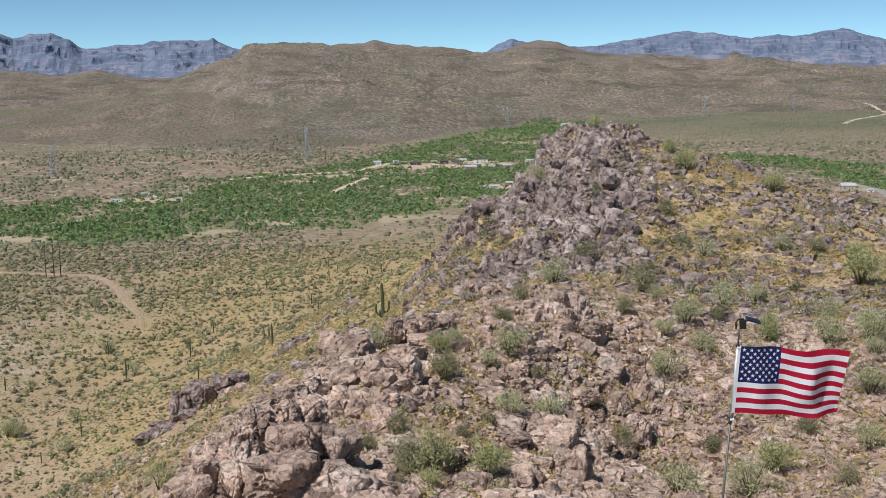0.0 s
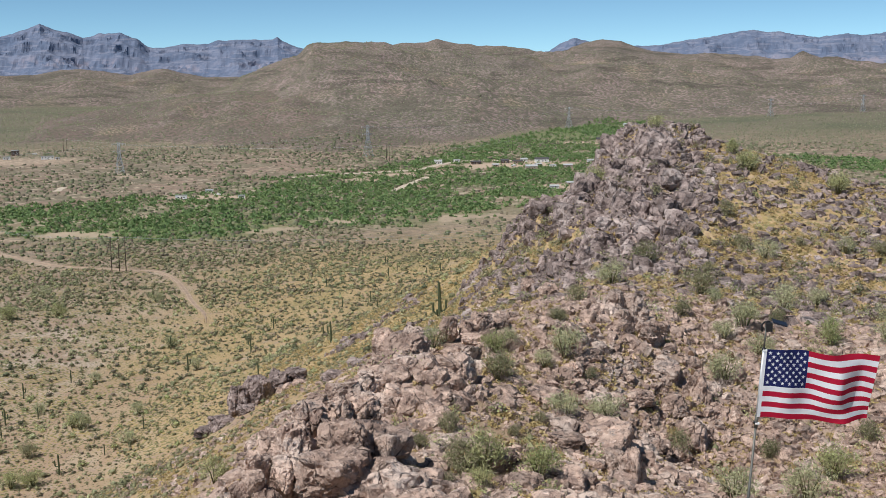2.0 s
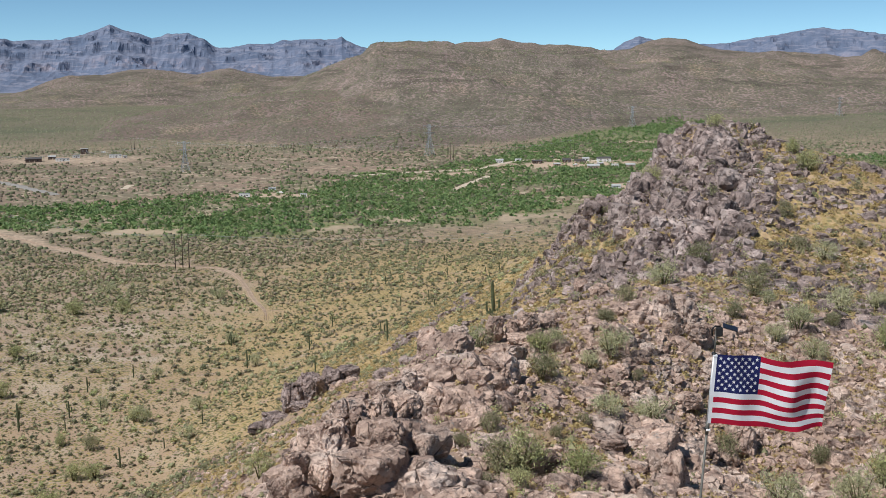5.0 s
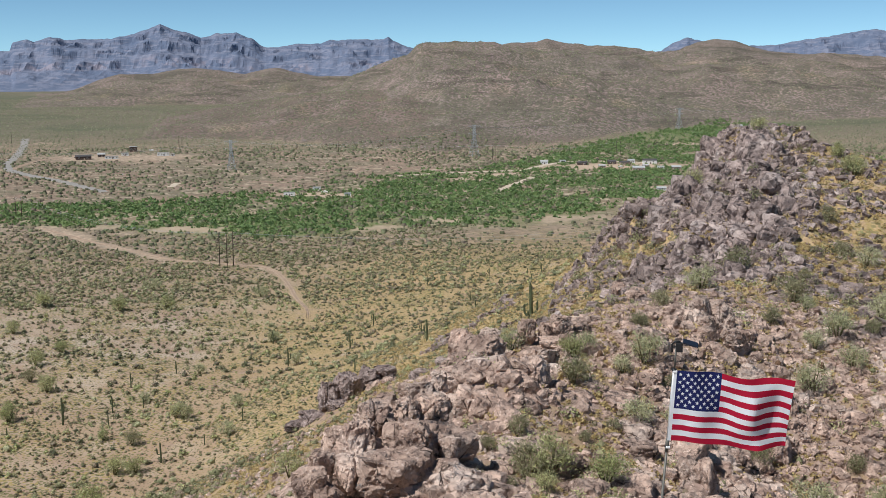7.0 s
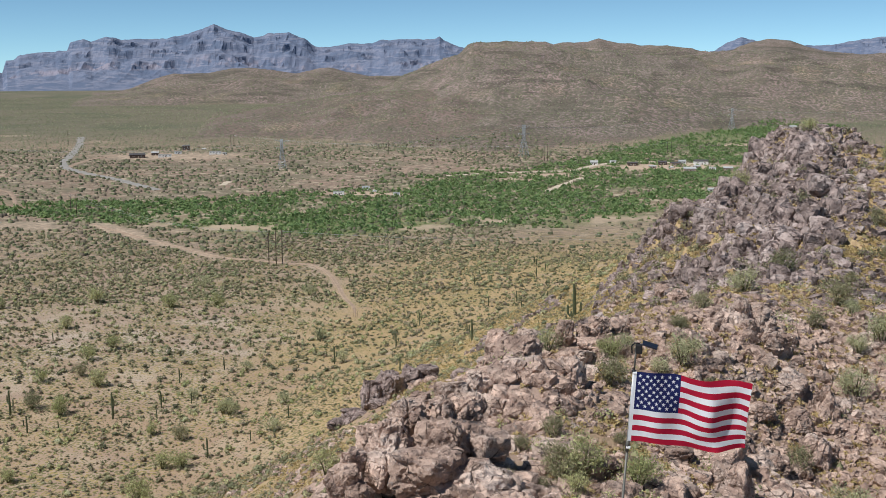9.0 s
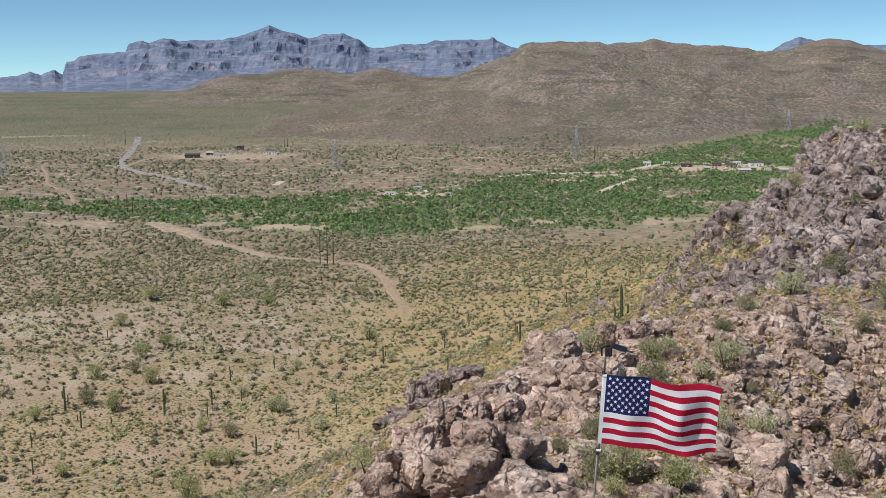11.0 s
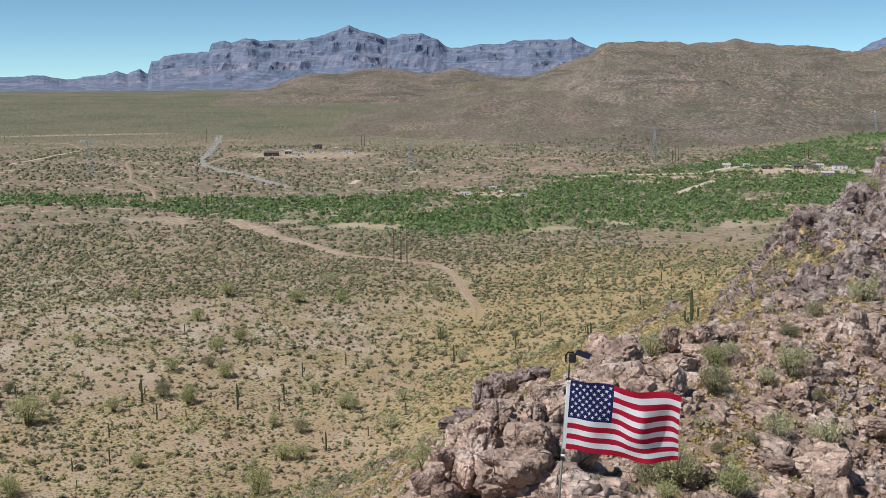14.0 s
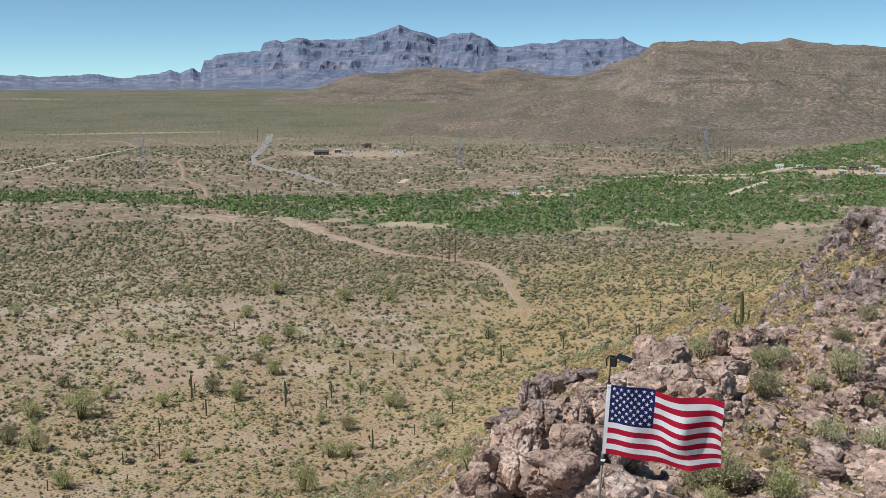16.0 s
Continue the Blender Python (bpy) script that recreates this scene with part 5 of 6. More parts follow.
GREY_SPOTS = [(-8.2, 102.4, 2.8), (4.4, 102.3, 3.5), (7.8, 93.6, 3.3), (-11.0, 98.5, 1.9), (2.5, 99.2, 2.1), (37.3, 165.3, 3.9),
              (32.8, 134.5, 4.0), (25.2, 120.9, 4.0), (47.2, 138.8, 3.7), (39.8, 116.9, 4.0), (40.4, 148.2, 3.3), (11.9, 136.4, 3.9),
              (23.2, 129.1, 2.3), (22.6, 118.5, 2.6), (25.9, 116.0, 3.0), (50.6, 169.9, 3.1), (44.9, 117.2, 3.6), (43.7, 112.7, 3.1),
              (24.1, 88.2, 4.1), (36.6, 94.9, 3.3), (17.3, 85.0, 3.9), (21.3, 111.2, 3.7), (40.5, 105.7, 3.7), (45.8, 118.5, 4.7),
              (-0.9, 101.5, 2.4), (4.0, 89.5, 2.9)]
DARK_SPOTS = [(-1.8, 94.6, 3.0), (-4.0, 73.0, 2.9), (1.8, 87.1, 1.4), (-7.5, 78.4, 1.4), (6.7, 100.1, 1.4), (-7.0, 68.9, 1.0),
              (-5.4, 81.3, 2.0), (-13.6, 68.2, 1.0), (4.3, 108.2, 1.5), (-10.8, 67.2, 1.5), (-4.8, 69.7, 1.3), (6.9, 86.2, 0.9),
              (-0.3, 82.6, 1.2), (34.2, 180.0, 3.2), (22.6, 133.6, 3.9), (18.5, 122.4, 2.2), (6.3, 115.7, 2.5), (3.9, 108.4, 1.9),
              (17.7, 150.0, 4.0), (44.0, 171.0, 1.9), (56.0, 170.0, 3.2), (30.1, 126.0, 2.3), (25.9, 149.6, 2.2), (34.3, 167.8, 2.7),
              (32.2, 88.1, 2.1), (14.4, 96.6, 2.7), (23.3, 98.9, 2.2), (32.7, 100.3, 2.3)]
GREEN_SPOTS = [(-2.5, 73.8, 3.4), (1.4, 73.3, 2.9), (-2.6, 70.0, 1.8), (-2.1, 100.5, 2.4), (-25.9, 87.8, 2.6), (58.4, 157.3, 6.0),
               (60.8, 165.7, 4.4), (42.1, 201.3, 4.3), (41.4, 214.3, 3.4), (55.8, 193.9, 4.3), (7.2, 242.3, 4.7), (14.3, 205.0, 3.7),
               (34.3, 119.6, 3.6), (27.7, 94.0, 3.8), (30, 238, 4.0)]
VALLEY_GREEN = [(-247.8, 327.7, 5.3), (-196.8, 357.4, 5.6), (-196.6, 339.6, 6.3), (-196.7, 311.0, 5.5), (-187.3, 319.3, 5.2),
                (-276.1, 407.7, 5.2), (-242.9, 428.7, 7.8), (-228.6, 379.6, 6.1), (-208.0, 428.0, 7.5), (-183.1, 284.2, 5.8),
                (-171.2, 279.6, 6.4), (-188.1, 265.8, 5.3), (-204.4, 248.1, 10.1), (-217.8, 242.5, 6.7), (-207.2, 222.6, 6.7),
                (-197.1, 221.3, 7.5), (-209.9, 266.9, 4.8), (-121.2, 243.7, 5.1), (-116.3, 245.4, 5.1), (-125.9, 263.8, 4.8),
                (-135.5, 266.4, 3.9), (-154.6, 228.8, 4.3), (-112.4, 214.0, 7.5), (-172.5, 203.2, 5.9), (-230.6, 271.3, 4.6),
                (-190.3, 436.3, 6.5), (-122.8, 285.7, 5.1), (-175.7, 309.6, 6.5)]
VALLEY_GREY = [(-120.2, 284.0, 5.7), (-106.3, 292.3, 4.4), (-101.5, 268.3, 4.7), (-135.7, 335.5, 4.3), (-129.1, 391.3, 5.3),
               (-215.2, 477.0, 7.2), (-317.2, 346.2, 6.5), (-298.7, 372.6, 4.5), (-140.1, 302.5, 4.0), (-107.2, 350.6, 5.1),
               (-348.0, 390.7, 6.1), (-162.3, 477.2, 6.4)]
for spots, kinds, label, group in ((VALLEY_GREEN, GREEN_KINDS + DARK_KINDS[:1], "broad olive bush on the sandy desert floor", "broad bushes of the valley"),
                                   (VALLEY_GREY, GREY_KINDS, "pale grey-green bush on the sandy desert floor", "broad bushes of the valley"),
                                   (GREY_SPOTS, GREY_KINDS, "airy grey-green desert bush rooted among stones", "grey bushes on the hill"),
                                   (DARK_SPOTS, DARK_KINDS, "dense dark green bush beside rocks", "dark bushes on the hill"),
                                   (GREEN_SPOTS, GREEN_KINDS, "bright green palo verde bush on the stony slope", "green bushes on the hill")):
    for i, (x, y, w) in enumerate(spots):
        plant_bush(kinds[i % len(kinds)], x, y, w * 1.15, label, group)


def saguaro(x, y, height, arms):
    """A columnar cactus with ribs; arms: list of (height share, bearing, length share)."""
    label = "tall green saguaro with upturned arms on the slope" if len(arms) > 1 else "slender ribbed saguaro rising above the scrub"
    ob = thing("saguaro", pose(x, y, float(land(x, y)) - 0.1, 0, 0, 0), label, "cactus", "saguaros of the desert")
    r = 0.031 * height + 0.08
    lift = [0, 0.1, 0.4, 0.75, 0.92, 0.97, 1.0]
    wide = [0.8, 0.9, 1.0, 0.95, 0.8, 0.55, 0.1]
    part("trunk", tube([(0.012 * height * math.sin(4 * k), 0, height * k) for k in lift], [r * w for w in wide], 16, 0.16), SAGUARO_SKIN, ob)
    for up, a, ln in arms:
        c, s = math.cos(a), math.sin(a)
        out, z0, z1 = 0.115 * height + r, height * up, height * (up + ln)
        pts = [(0, 0, z0), (c * out * 0.6, s * out * 0.6, z0 - 0.01 * height), (c * out * 0.95, s * out * 0.95, z0 + 0.04 * height),
               (c * out, s * out, z0 + 0.10 * height), (c * out, s * out, z1 - 0.03 * height), (c * out, s * out, z1)]
        part("arm", tube(pts, [r * 0.6, r * 0.68, r * 0.72, r * 0.72, r * 0.6, r * 0.1], 12, 0.16), SAGUARO_SKIN, ob)
    return ob


SAGUAROS = [(-185.6, 276.6, 7.9), (-153.9, 278.7, 8.2), (-171.3, 262.9, 5.2), (-163.8, 266.4, 2.9), (-175.2, 245.6, 3.9),
            (-162.8, 228.5, 4.2), (-168.9, 221.4, 3.6), (-161.1, 212.9, 2.0), (-175.2, 200.9, 3.0), (-144.8, 290.9, 5.3),
            (-137.5, 296.1, 3.6), (-151.5, 317.4, 5.1), (-140.5, 279.5, 3.4), (-112.7, 252.0, 5.6), (-144.0, 335.7, 4.6),
            (-224.7, 267.6, 4.5), (-286.8, 371.9, 5.0), (-222.7, 360.2, 3.8), (-99.6, 276.6, 3.8), (-105.0, 262.2, 3.1),
            (-51.8, 296.3, 6.5), (-93.3, 370.7, 5.5), (-108.7, 346.7, 6.6), (-73.2, 297.9, 3.9), (-127.8, 388.6, 5.1),
            (-59.9, 440.9, 4.7), (-71.7, 440.8, 4.0), (-88.1, 497.3, 4.5), (-60.1, 506.8, 4.5), (-57.2, 518.2, 3.7),
            (-94.9, 414.6, 5.3), (-35.5, 507.3, 4.5)]
saguaro(-14.0, 194.0, 7.6, [(0.28, 0.2, 0.28), (0.22, 2.9, 0.26), (0.2, 4.4, 0.16)])
for i, (x, y, h) in enumerate(SAGUAROS):
    saguaro(x, y, h, [] if h < 4.4 else [(0.42, i * 1.7, 0.30)] if i % 3 else [(0.40, i * 2.1, 0.28), (0.5, i * 2.1 + 2.6, 0.3)])
_x, _y = spread_polar(400, -13, 4, 360, 680)
_ok = (near_hill(_x, _y) > 4) & (near_hill(_x, _y) < 40) & (track_distance(_x, _y) > 6)
for i, (x, y) in enumerate(list(zip(_x[_ok], _y[_ok]))[:34]):
    saguaro(x, y, float(rng.uniform(2.6, 4.4)), [] if i % 3 else [(0.42, i * 1.3, 0.3)])

def barrel_cactus(x, y, height):
    """A squat ribbed cactus with reddish spines."""
    ob = thing("barrel_cactus", pose(x, y, float(land(x, y)) - 0.1, float(rng.normal(0, 6)), float(rng.normal(0, 6)), 0), "reddish-brown barrel cactus between stones", "cactus", "barrel cacti on the slope")
    lift, wide = [0, 0.15, 0.5, 0.8, 0.95, 1.0], [0.75, 0.95, 1.0, 0.85, 0.5, 0.15]
    part("stem", tube([(0, 0, height * k) for k in lift], [height * 0.30 * w for w in wide], 24, 0.14), BARREL_SKIN, ob)
    return ob


BARREL_SKIN = plain_material("barrel_cactus_skin", (0.17, 0.10, 0.06), 0.85, size=0.1, vary=0.4)
for x, y, h in ((17.9, 111.9, 1.2), (22.6, 114.8, 1.1), (18.0, 109.3, 1.0), (-8.1, 88.2, 0.9), (0.3, 100.6, 0.9)):
    barrel_cactus(x, y, h)

# ---- roads, power lines and houses in the valley ----
DIRT_ROAD = plain_material("dirt_road", (0.345, 0.25, 0.182), 0.95, size=3.0, vary=0.2)
PALE_ROAD = plain_material("pale_sand_road", (0.54, 0.45, 0.345), 0.95, size=3.0, vary=0.15)
RUT = plain_material("rut_sand", (0.42, 0.31, 0.225), 0.95, size=3.0, vary=0.2)
ASPHALT = plain_material("worn_asphalt", (0.30, 0.28, 0.255), 0.9, size=4.0, vary=0.15)
POLE_WOOD = plain_material("tarred_pole_wood", (0.075, 0.052, 0.04), 0.85, size=0.6)
TOWER_STEEL = plain_material("tower_steel", (0.40, 0.43, 0.45), 0.5, 0.3, 1.0)
WIRE = plain_material("wire_metal", (0.55, 0.55, 0.55), 0.5, 0.4, 1.0)
TRAILER_WHITE = plain_material("white_siding", (0.78, 0.77, 0.74), 0.6, size=1.5, vary=0.12)
STUCCO = plain_material("tan_stucco", (0.45, 0.35, 0.27), 0.9, size=1.0, vary=0.15)
BROWN_WALL = plain_material("brown_boards", (0.12, 0.085, 0.07), 0.85, size=0.8)
ROOF_GREY = plain_material("grey_metal_roof", (0.46, 0.46, 0.45), 0.5, size=1.2, vary=0.15)
ROOF_DARK = plain_material("dark_shingle_roof", (0.09, 0.085, 0.085), 0.85, size=0.5)
WINDOW_GLASS = plain_material("window_glass", (0.03, 0.035, 0.04), 0.1, size=1.0, spec=0.6)


def road_strip(name, line, width, material, label, kind_name, lift=0.09, fade=0):
    """A road laid over the ground, sampled every few metres, its edges bent down into the soil."""
    pts = [Vector((x, y, 0)) for x, y in line]
    way = [pts[0]]
    for i in range(len(pts) - 1):
        p0, p1, p2, p3 = pts[max(i - 1, 0)], pts[i], pts[i + 1], pts[min(i + 2, len(pts) - 1)]
        n = max(2, int((p2 - p1).length / 5))
        for k in range(1, n + 1):
            t = k / n
            way.append(0.5 * ((2 * p1) + (p2 - p0) * t + (2 * p0 - 5 * p1 + 4 * p2 - p3) * t * t + (3 * p1 - p0 - 3 * p2 + p3) * t ** 3))
    across = [-0.62, -0.5, -0.25, 0, 0.25, 0.5, 0.62]
    sink = [-0.5, 1, 1, 1, 1, 1, -0.5]
    rows = []
    for i, p in enumerate(way):
        d = (way[min(i + 1, len(way) - 1)] - way[max(i - 1, 0)]).normalized()
        side = Vector((-d.y, d.x, 0))
        narrow = min(1.0, 0.08 + (len(way) - 1 - i) / fade) if fade else 1.0
        rows.append([p + side * (a * width * narrow * (1 + 0.25 * math.sin(i * 1.7 + a))) for a in across])
    flat = np.array([[(q.x, q.y) for q in r] for r in rows])
    mid = land(flat[:, 3, 0], flat[:, 3, 1])
    z = np.maximum(land(flat[..., 0], flat[..., 1]), mid[:, None] - 1.0) + lift * np.array(sink) + np.where(np.array(sink) > 0, 0.10, 0)
    v = np.concatenate([flat, z[..., None]], -1).reshape(-1, 3)
    m, n = z.shape
    i, j = np.meshgrid(np.arange(m - 1), np.arange(n - 1), indexing="ij")
    f = np.stack([i * n + j, (i + 1) * n + j, (i + 1) * n + j + 1, i * n + j + 1], -1).reshape(-1, 4)
    me = mesh_arrays(name, v, f)
    me.materials.append(material)
    return tagged(new(name, me), label, kind_name, kind="structure")


road_strip("road_paved", TRACKS["paved"], 7.5, ASPHALT, "narrow grey asphalt road across the desert", "road")
road_strip("road_east", TRACKS["east"], 8.0, ASPHALT, "grey asphalt road beside green trees", "road")
for key, w, mat in (("drive", 4.5, DIRT_ROAD), ("west", 2.6, PALE_ROAD), ("dirt", 4.0, DIRT_ROAD), ("wind", 2.6, DIRT_ROAD), ("spur", 3.0, DIRT_ROAD),
                    ("village", 5.5, PALE_ROAD), ("sand", 6.0, PALE_ROAD), ("small", 5.0, PALE_ROAD), ("upland", 6.0, PALE_ROAD)):
    road_strip("road_" + key, TRACKS[key], w, mat, "pale dirt road worn into the desert", "road")
# the near track: two wheel ruts on a reddish bed
road_strip("road_track", TRACKS["track"], 2.2, DIRT_ROAD, "reddish two-rut dirt track through the scrub", "road", 0.05, 12)
for off in (-0.8, 0.8):
    line = TRACKS["track"]
    shifted = []
    for i, (x, y) in enumerate(line):
        ax, ay = line[max(i - 1, 0)]
        bx, by = line[min(i + 1, len(line) - 1)]
        n = math.hypot(bx - ax, by - ay)
        shifted.append((x - (by - ay) / n * off, y + (bx - ax) / n * off))
    road_strip("road_rut", shifted, 0.5, RUT, "pale wheel rut of the dirt track", "road", 0.12, 9)


def pole_thing(x, y, height, group, arm=False, turn=0.0):
    ob = thing("utility_pole", pose(x, y, float(land(x, y)) - 0.6, 0, 0, turn), "tall dark wooden utility pole in the scrub", "pole", group)
    part("shaft", tube([(0, 0, 0), (0, 0, height * 0.5), (0, 0, height + 0.6)], [0.24, 0.21, 0.16], 10), POLE_WOOD, ob)
    for k in (0.9, 0.8) if arm else (0.93,):
        part("crossarm", box(0, 0, height * k, 2.2 if arm else 0.9, 0.16, 0.2, 0.02), POLE_WOOD, ob)
        for s in (-1, 1):
            part("insulator", tube([(s * (1.0 if arm else 0.38), 0, height * k + 0.1), (s * (1.0 if arm else 0.38), 0, height * k + 0.42)], [0.07, 0.09], 8), TRAILER_WHITE, ob)
    return ob


TRIPLE = [(-206.6, 541.0), (-203.4, 543.2), (-200.4, 544.4)]
FAR_TRIPLE = [(-133.6, 1130.8), (-130.7, 1131.1), (-127.8, 1131.4)]
WEST_PAIR = [(-409.2, 689.0), (-405.8, 690.6)]
NORTH_PAIR = [(-515.2, 1223.6), (-511.7, 1224.6)]
EAST_PAIR = [(-7.4, 1206.8), (-3.2, 1206.8)]
for x, y in TRIPLE:
    pole_thing(x, y, 18.5, "poles of the transmission line")
for x, y in FAR_TRIPLE:
    pole_thing(x, y, 17.5, "poles of the transmission line")
for x, y in WEST_PAIR + NORTH_PAIR + EAST_PAIR:
    pole_thing(x, y, 15.0, "poles of the transmission line")
for x, y, h in ((-317.7, 1207.0, 12), (-716.8, 1205.1, 16)):
    pole_thing(x, y, h, "poles along the road", True, 20)


def pylon(x, y, height, turn):
    ob = thing("lattice_tower", pose(x, y, float(land(x, y)) - 0.3, 0, 0, turn), "grey steel lattice power tower standing in desert scrub", "tower", "lattice power towers")
    b, w = 0.13 * height, 0.035 * height

    def at(sx, sy, k):
        r = b + (w - b) * min(1, k / 0.62)
        return Vector((sx * r, sy * r, height * k))

    corners = ((-1, -1), (1, -1), (1, 1), (-1, 1))
    for c in corners:
        bm = bmesh.new()
        strut_into(bm, at(*c, 0), at(*c, 0.62), 0.16)
        strut_into(bm, at(*c, 0.62), at(*c, 1.0), 0.13)
        part("leg", bm, TOWER_STEEL, ob)
    levels = [0, 0.16, 0.31, 0.45, 0.55, 0.62, 0.72, 0.82, 0.92, 1.0]
    for side in range(4):
        bm = bmesh.new()
        c, d = corners[side], corners[(side + 1) % 4]
        for lo, hi in zip(levels, levels[1:]):
            strut_into(bm, at(*c, lo), at(*d, hi), 0.09)
            strut_into(bm, at(*d, lo), at(*c, hi), 0.09)
            strut_into(bm, at(*c, hi), at(*d, hi), 0.09)
        part("bracing", bm, TOWER_STEEL, ob)
    for k, reach in ((0.74, 0.19), (0.97, 0.22)):
        bm = bmesh.new()
        for s in (-1, 1):
            tip = Vector((s * reach * height, 0, height * k))
            for sy in (-1, 1):
                strut_into(bm, at(s, sy, k), tip, 0.10)
                strut_into(bm, at(s, sy, k - 0.06), tip, 0.10)
        part("crossarm", bm, TOWER_STEEL, ob)
        for s in (-1, 1):
            part("insulator", tube([(s * reach * height, 0, height * k), (s * reach * height, 0, height * k - 2.2)], [0.12, 0.12], 6), TRAILER_WHITE, ob)
    return ob


TOWERS = [(-637.3, 863.6, 33), (-373.4, 1013.4, 29), (-158.8, 1176.7, 34), (75, 1560, 30), (397.3, 1754.4, 28), (560.7, 1827.8, 28)]
for i, (x, y, h) in enumerate(TOWERS):
    pylon(x, y, h, 35)


def wire(name, a, b, sag, thick, label, group):
    c = bpy.data.curves.new(name, "CURVE")
    c.dimensions, c.bevel_depth, c.bevel_resolution = "3D", thick, 1
    s = c.splines.new("POLY")
    s.points.add(16)
    a, b = Vector(a), Vector(b)
    for k in range(17):
        p = a.lerp(b, k / 16) - Vector((0, 0, sag * 4 * (k / 16) * (1 - k / 16)))
        s.points[k].co = (*p, 1)
    me = bpy.data.meshes.new_from_object(bpy.data.objects.new("w", c))
    me.materials.clear()
    me.materials.append(WIRE)
    return tagged(new(name, me), label, "wire", group)


def top_of(x, y, h):
    return (x, y, float(land(x, y)) + h)


for off in (-4.5, 4.5):
    for a, b in zip(TOWERS, TOWERS[1:]):
        wire("power_wire", top_of(a[0] + off, a[1] - off, a[2] * 0.93), top_of(b[0] + off, b[1] - off, b[2] * 0.93), 9.0, 0.05, "thin grey power wire strung between lattice towers", "tower wires")
    wire("power_wire", top_of(-1050 + off, 640, 33), top_of(-637.3 + off, 863.6, 31), 12.0, 0.05, "thin grey power wire strung between lattice towers", "tower wires")
for (ax, ay), (bx, by) in ((TRIPLE[0], WEST_PAIR[0]), (TRIPLE[2], (95, 640)), (TRIPLE[1], (60, 655)), (TRIPLE[1], WEST_PAIR[1])):
    wire("line_wire", top_of(ax, ay, 18), top_of(bx, by, 15), 7.0, 0.035, "pale wire sagging between wooden poles", "pole wires")
wire("line_wire", top_of(*NORTH_PAIR[1], 14), top_of(*FAR_TRIPLE[0], 16), 6.0, 0.05, "pale wire sagging between wooden poles", "pole wires")
wire("line_wire", top_of(*FAR_TRIPLE[2], 16), top_of(*EAST_PAIR[0], 14), 5.0, 0.05, "pale wire sagging between wooden poles", "pole wires")


def house(x, y, w, h, depth, turn, wall, roof, label, category="house", gable=True, windows=2):
    ob = thing("house" if category == "house" else category.replace(" ", "_"), pose(x, y, float(land(x, y)) - 0.15, 0, 0, turn), label, category)
    eave = h * (0.68 if gable else 0.92)
    part("wall", box(0, 0, eave / 2, w, depth, eave, 0.03), wall, ob)
    bm = bmesh.new()
    if gable:
        o, e = 0.35, eave + 0.02
        pts = [(-w / 2 - o, -depth / 2 - o, e), (-w / 2 - o, 0, h), (-w / 2 - o, depth / 2 + o, e), (w / 2 + o, -depth / 2 - o, e), (w / 2 + o, 0, h), (w / 2 + o, depth / 2 + o, e)]
        lo = [bm.verts.new(p) for p in pts]
        hi = [bm.verts.new((p[0], p[1], p[2] + 0.15)) for p in pts]
        for q in ((0, 1, 4, 3), (1, 2, 5, 4)):
            bm.faces.new([hi[k] for k in q])
            bm.faces.new([lo[k] for k in q[::-1]])
        for q in ((0, 3), (3, 4), (4, 5), (5, 2), (2, 1), (1, 0)):
            bm.faces.new((lo[q[0]], lo[q[1]], hi[q[1]], hi[q[0]]))
        bm.faces.new((lo[0], lo[1], lo[2]))
        bm.faces.new((lo[3], lo[5], lo[4]))
    else:
        box_into(bm, 0, 0, eave + 0.12, w + 0.4, depth + 0.4, 0.24, 0.03)
    part("roof", bm, roof, ob)
    part("door", box(w * 0.05, -depth / 2 - 0.02, 1.0, 0.95, 0.08, 2.0, 0.01), BROWN_WALL if wall is not BROWN_WALL else STUCCO, ob)
    for k in range(windows):
        cx = -w / 2 + w * (k + 0.5) / windows + (0.9 if abs(-w / 2 + w * (k + 0.5) / windows - w * 0.05) < 0.9 else 0)
        win = part("window", box(cx, -depth / 2 - 0.03, eave * 0.58, 1.3, 0.08, eave * 0.32, 0.01), TRAILER_WHITE, ob)
        part("pane", box(cx, -depth / 2 - 0.075, eave * 0.58, 1.1, 0.02, eave * 0.25), WINDOW_GLASS, win)
    return ob


def trailer(x, y, w, h, turn, label):
    ob = house(x, y, w, h, 2.6, turn, TRAILER_WHITE, ROOF_GREY, label, "trailer", False, max(2, int(w / 3)))
    for s in (-1, 1):
        part("wheel", tube([(s * w * 0.12, -1.36, 0.25), (s * w * 0.12, -1.2, 0.25)], [0.36, 0.36], 12), ROOF_DARK, ob, "black tyre")
    return ob


def pickup(x, y, turn, paint, label):
    ob = thing("pickup_truck", pose(x, y, float(land(x, y)) + 0.1, 0, 0, turn), label, "truck")
    part("body", box(0, 0, 0.75, 5.2, 1.9, 0.75, 0.12), paint, ob)
    cab = part("cabin", box(0.5, 0, 1.45, 2.0, 1.7, 0.75, 0.18), paint, ob)
    part("windscreen", box(1.42, 0, 1.45, 0.2, 1.5, 0.5, 0.03), WINDOW_GLASS, cab)
    for sx in (-1.6, 1.7):
        for sy in (-0.8, 0.8):
            part("wheel", tube([(sx, sy - 0.12, 0.35), (sx, sy + 0.12, 0.35)], [0.38, 0.38], 14), ROOF_DARK, ob, "black tyre")
    return ob


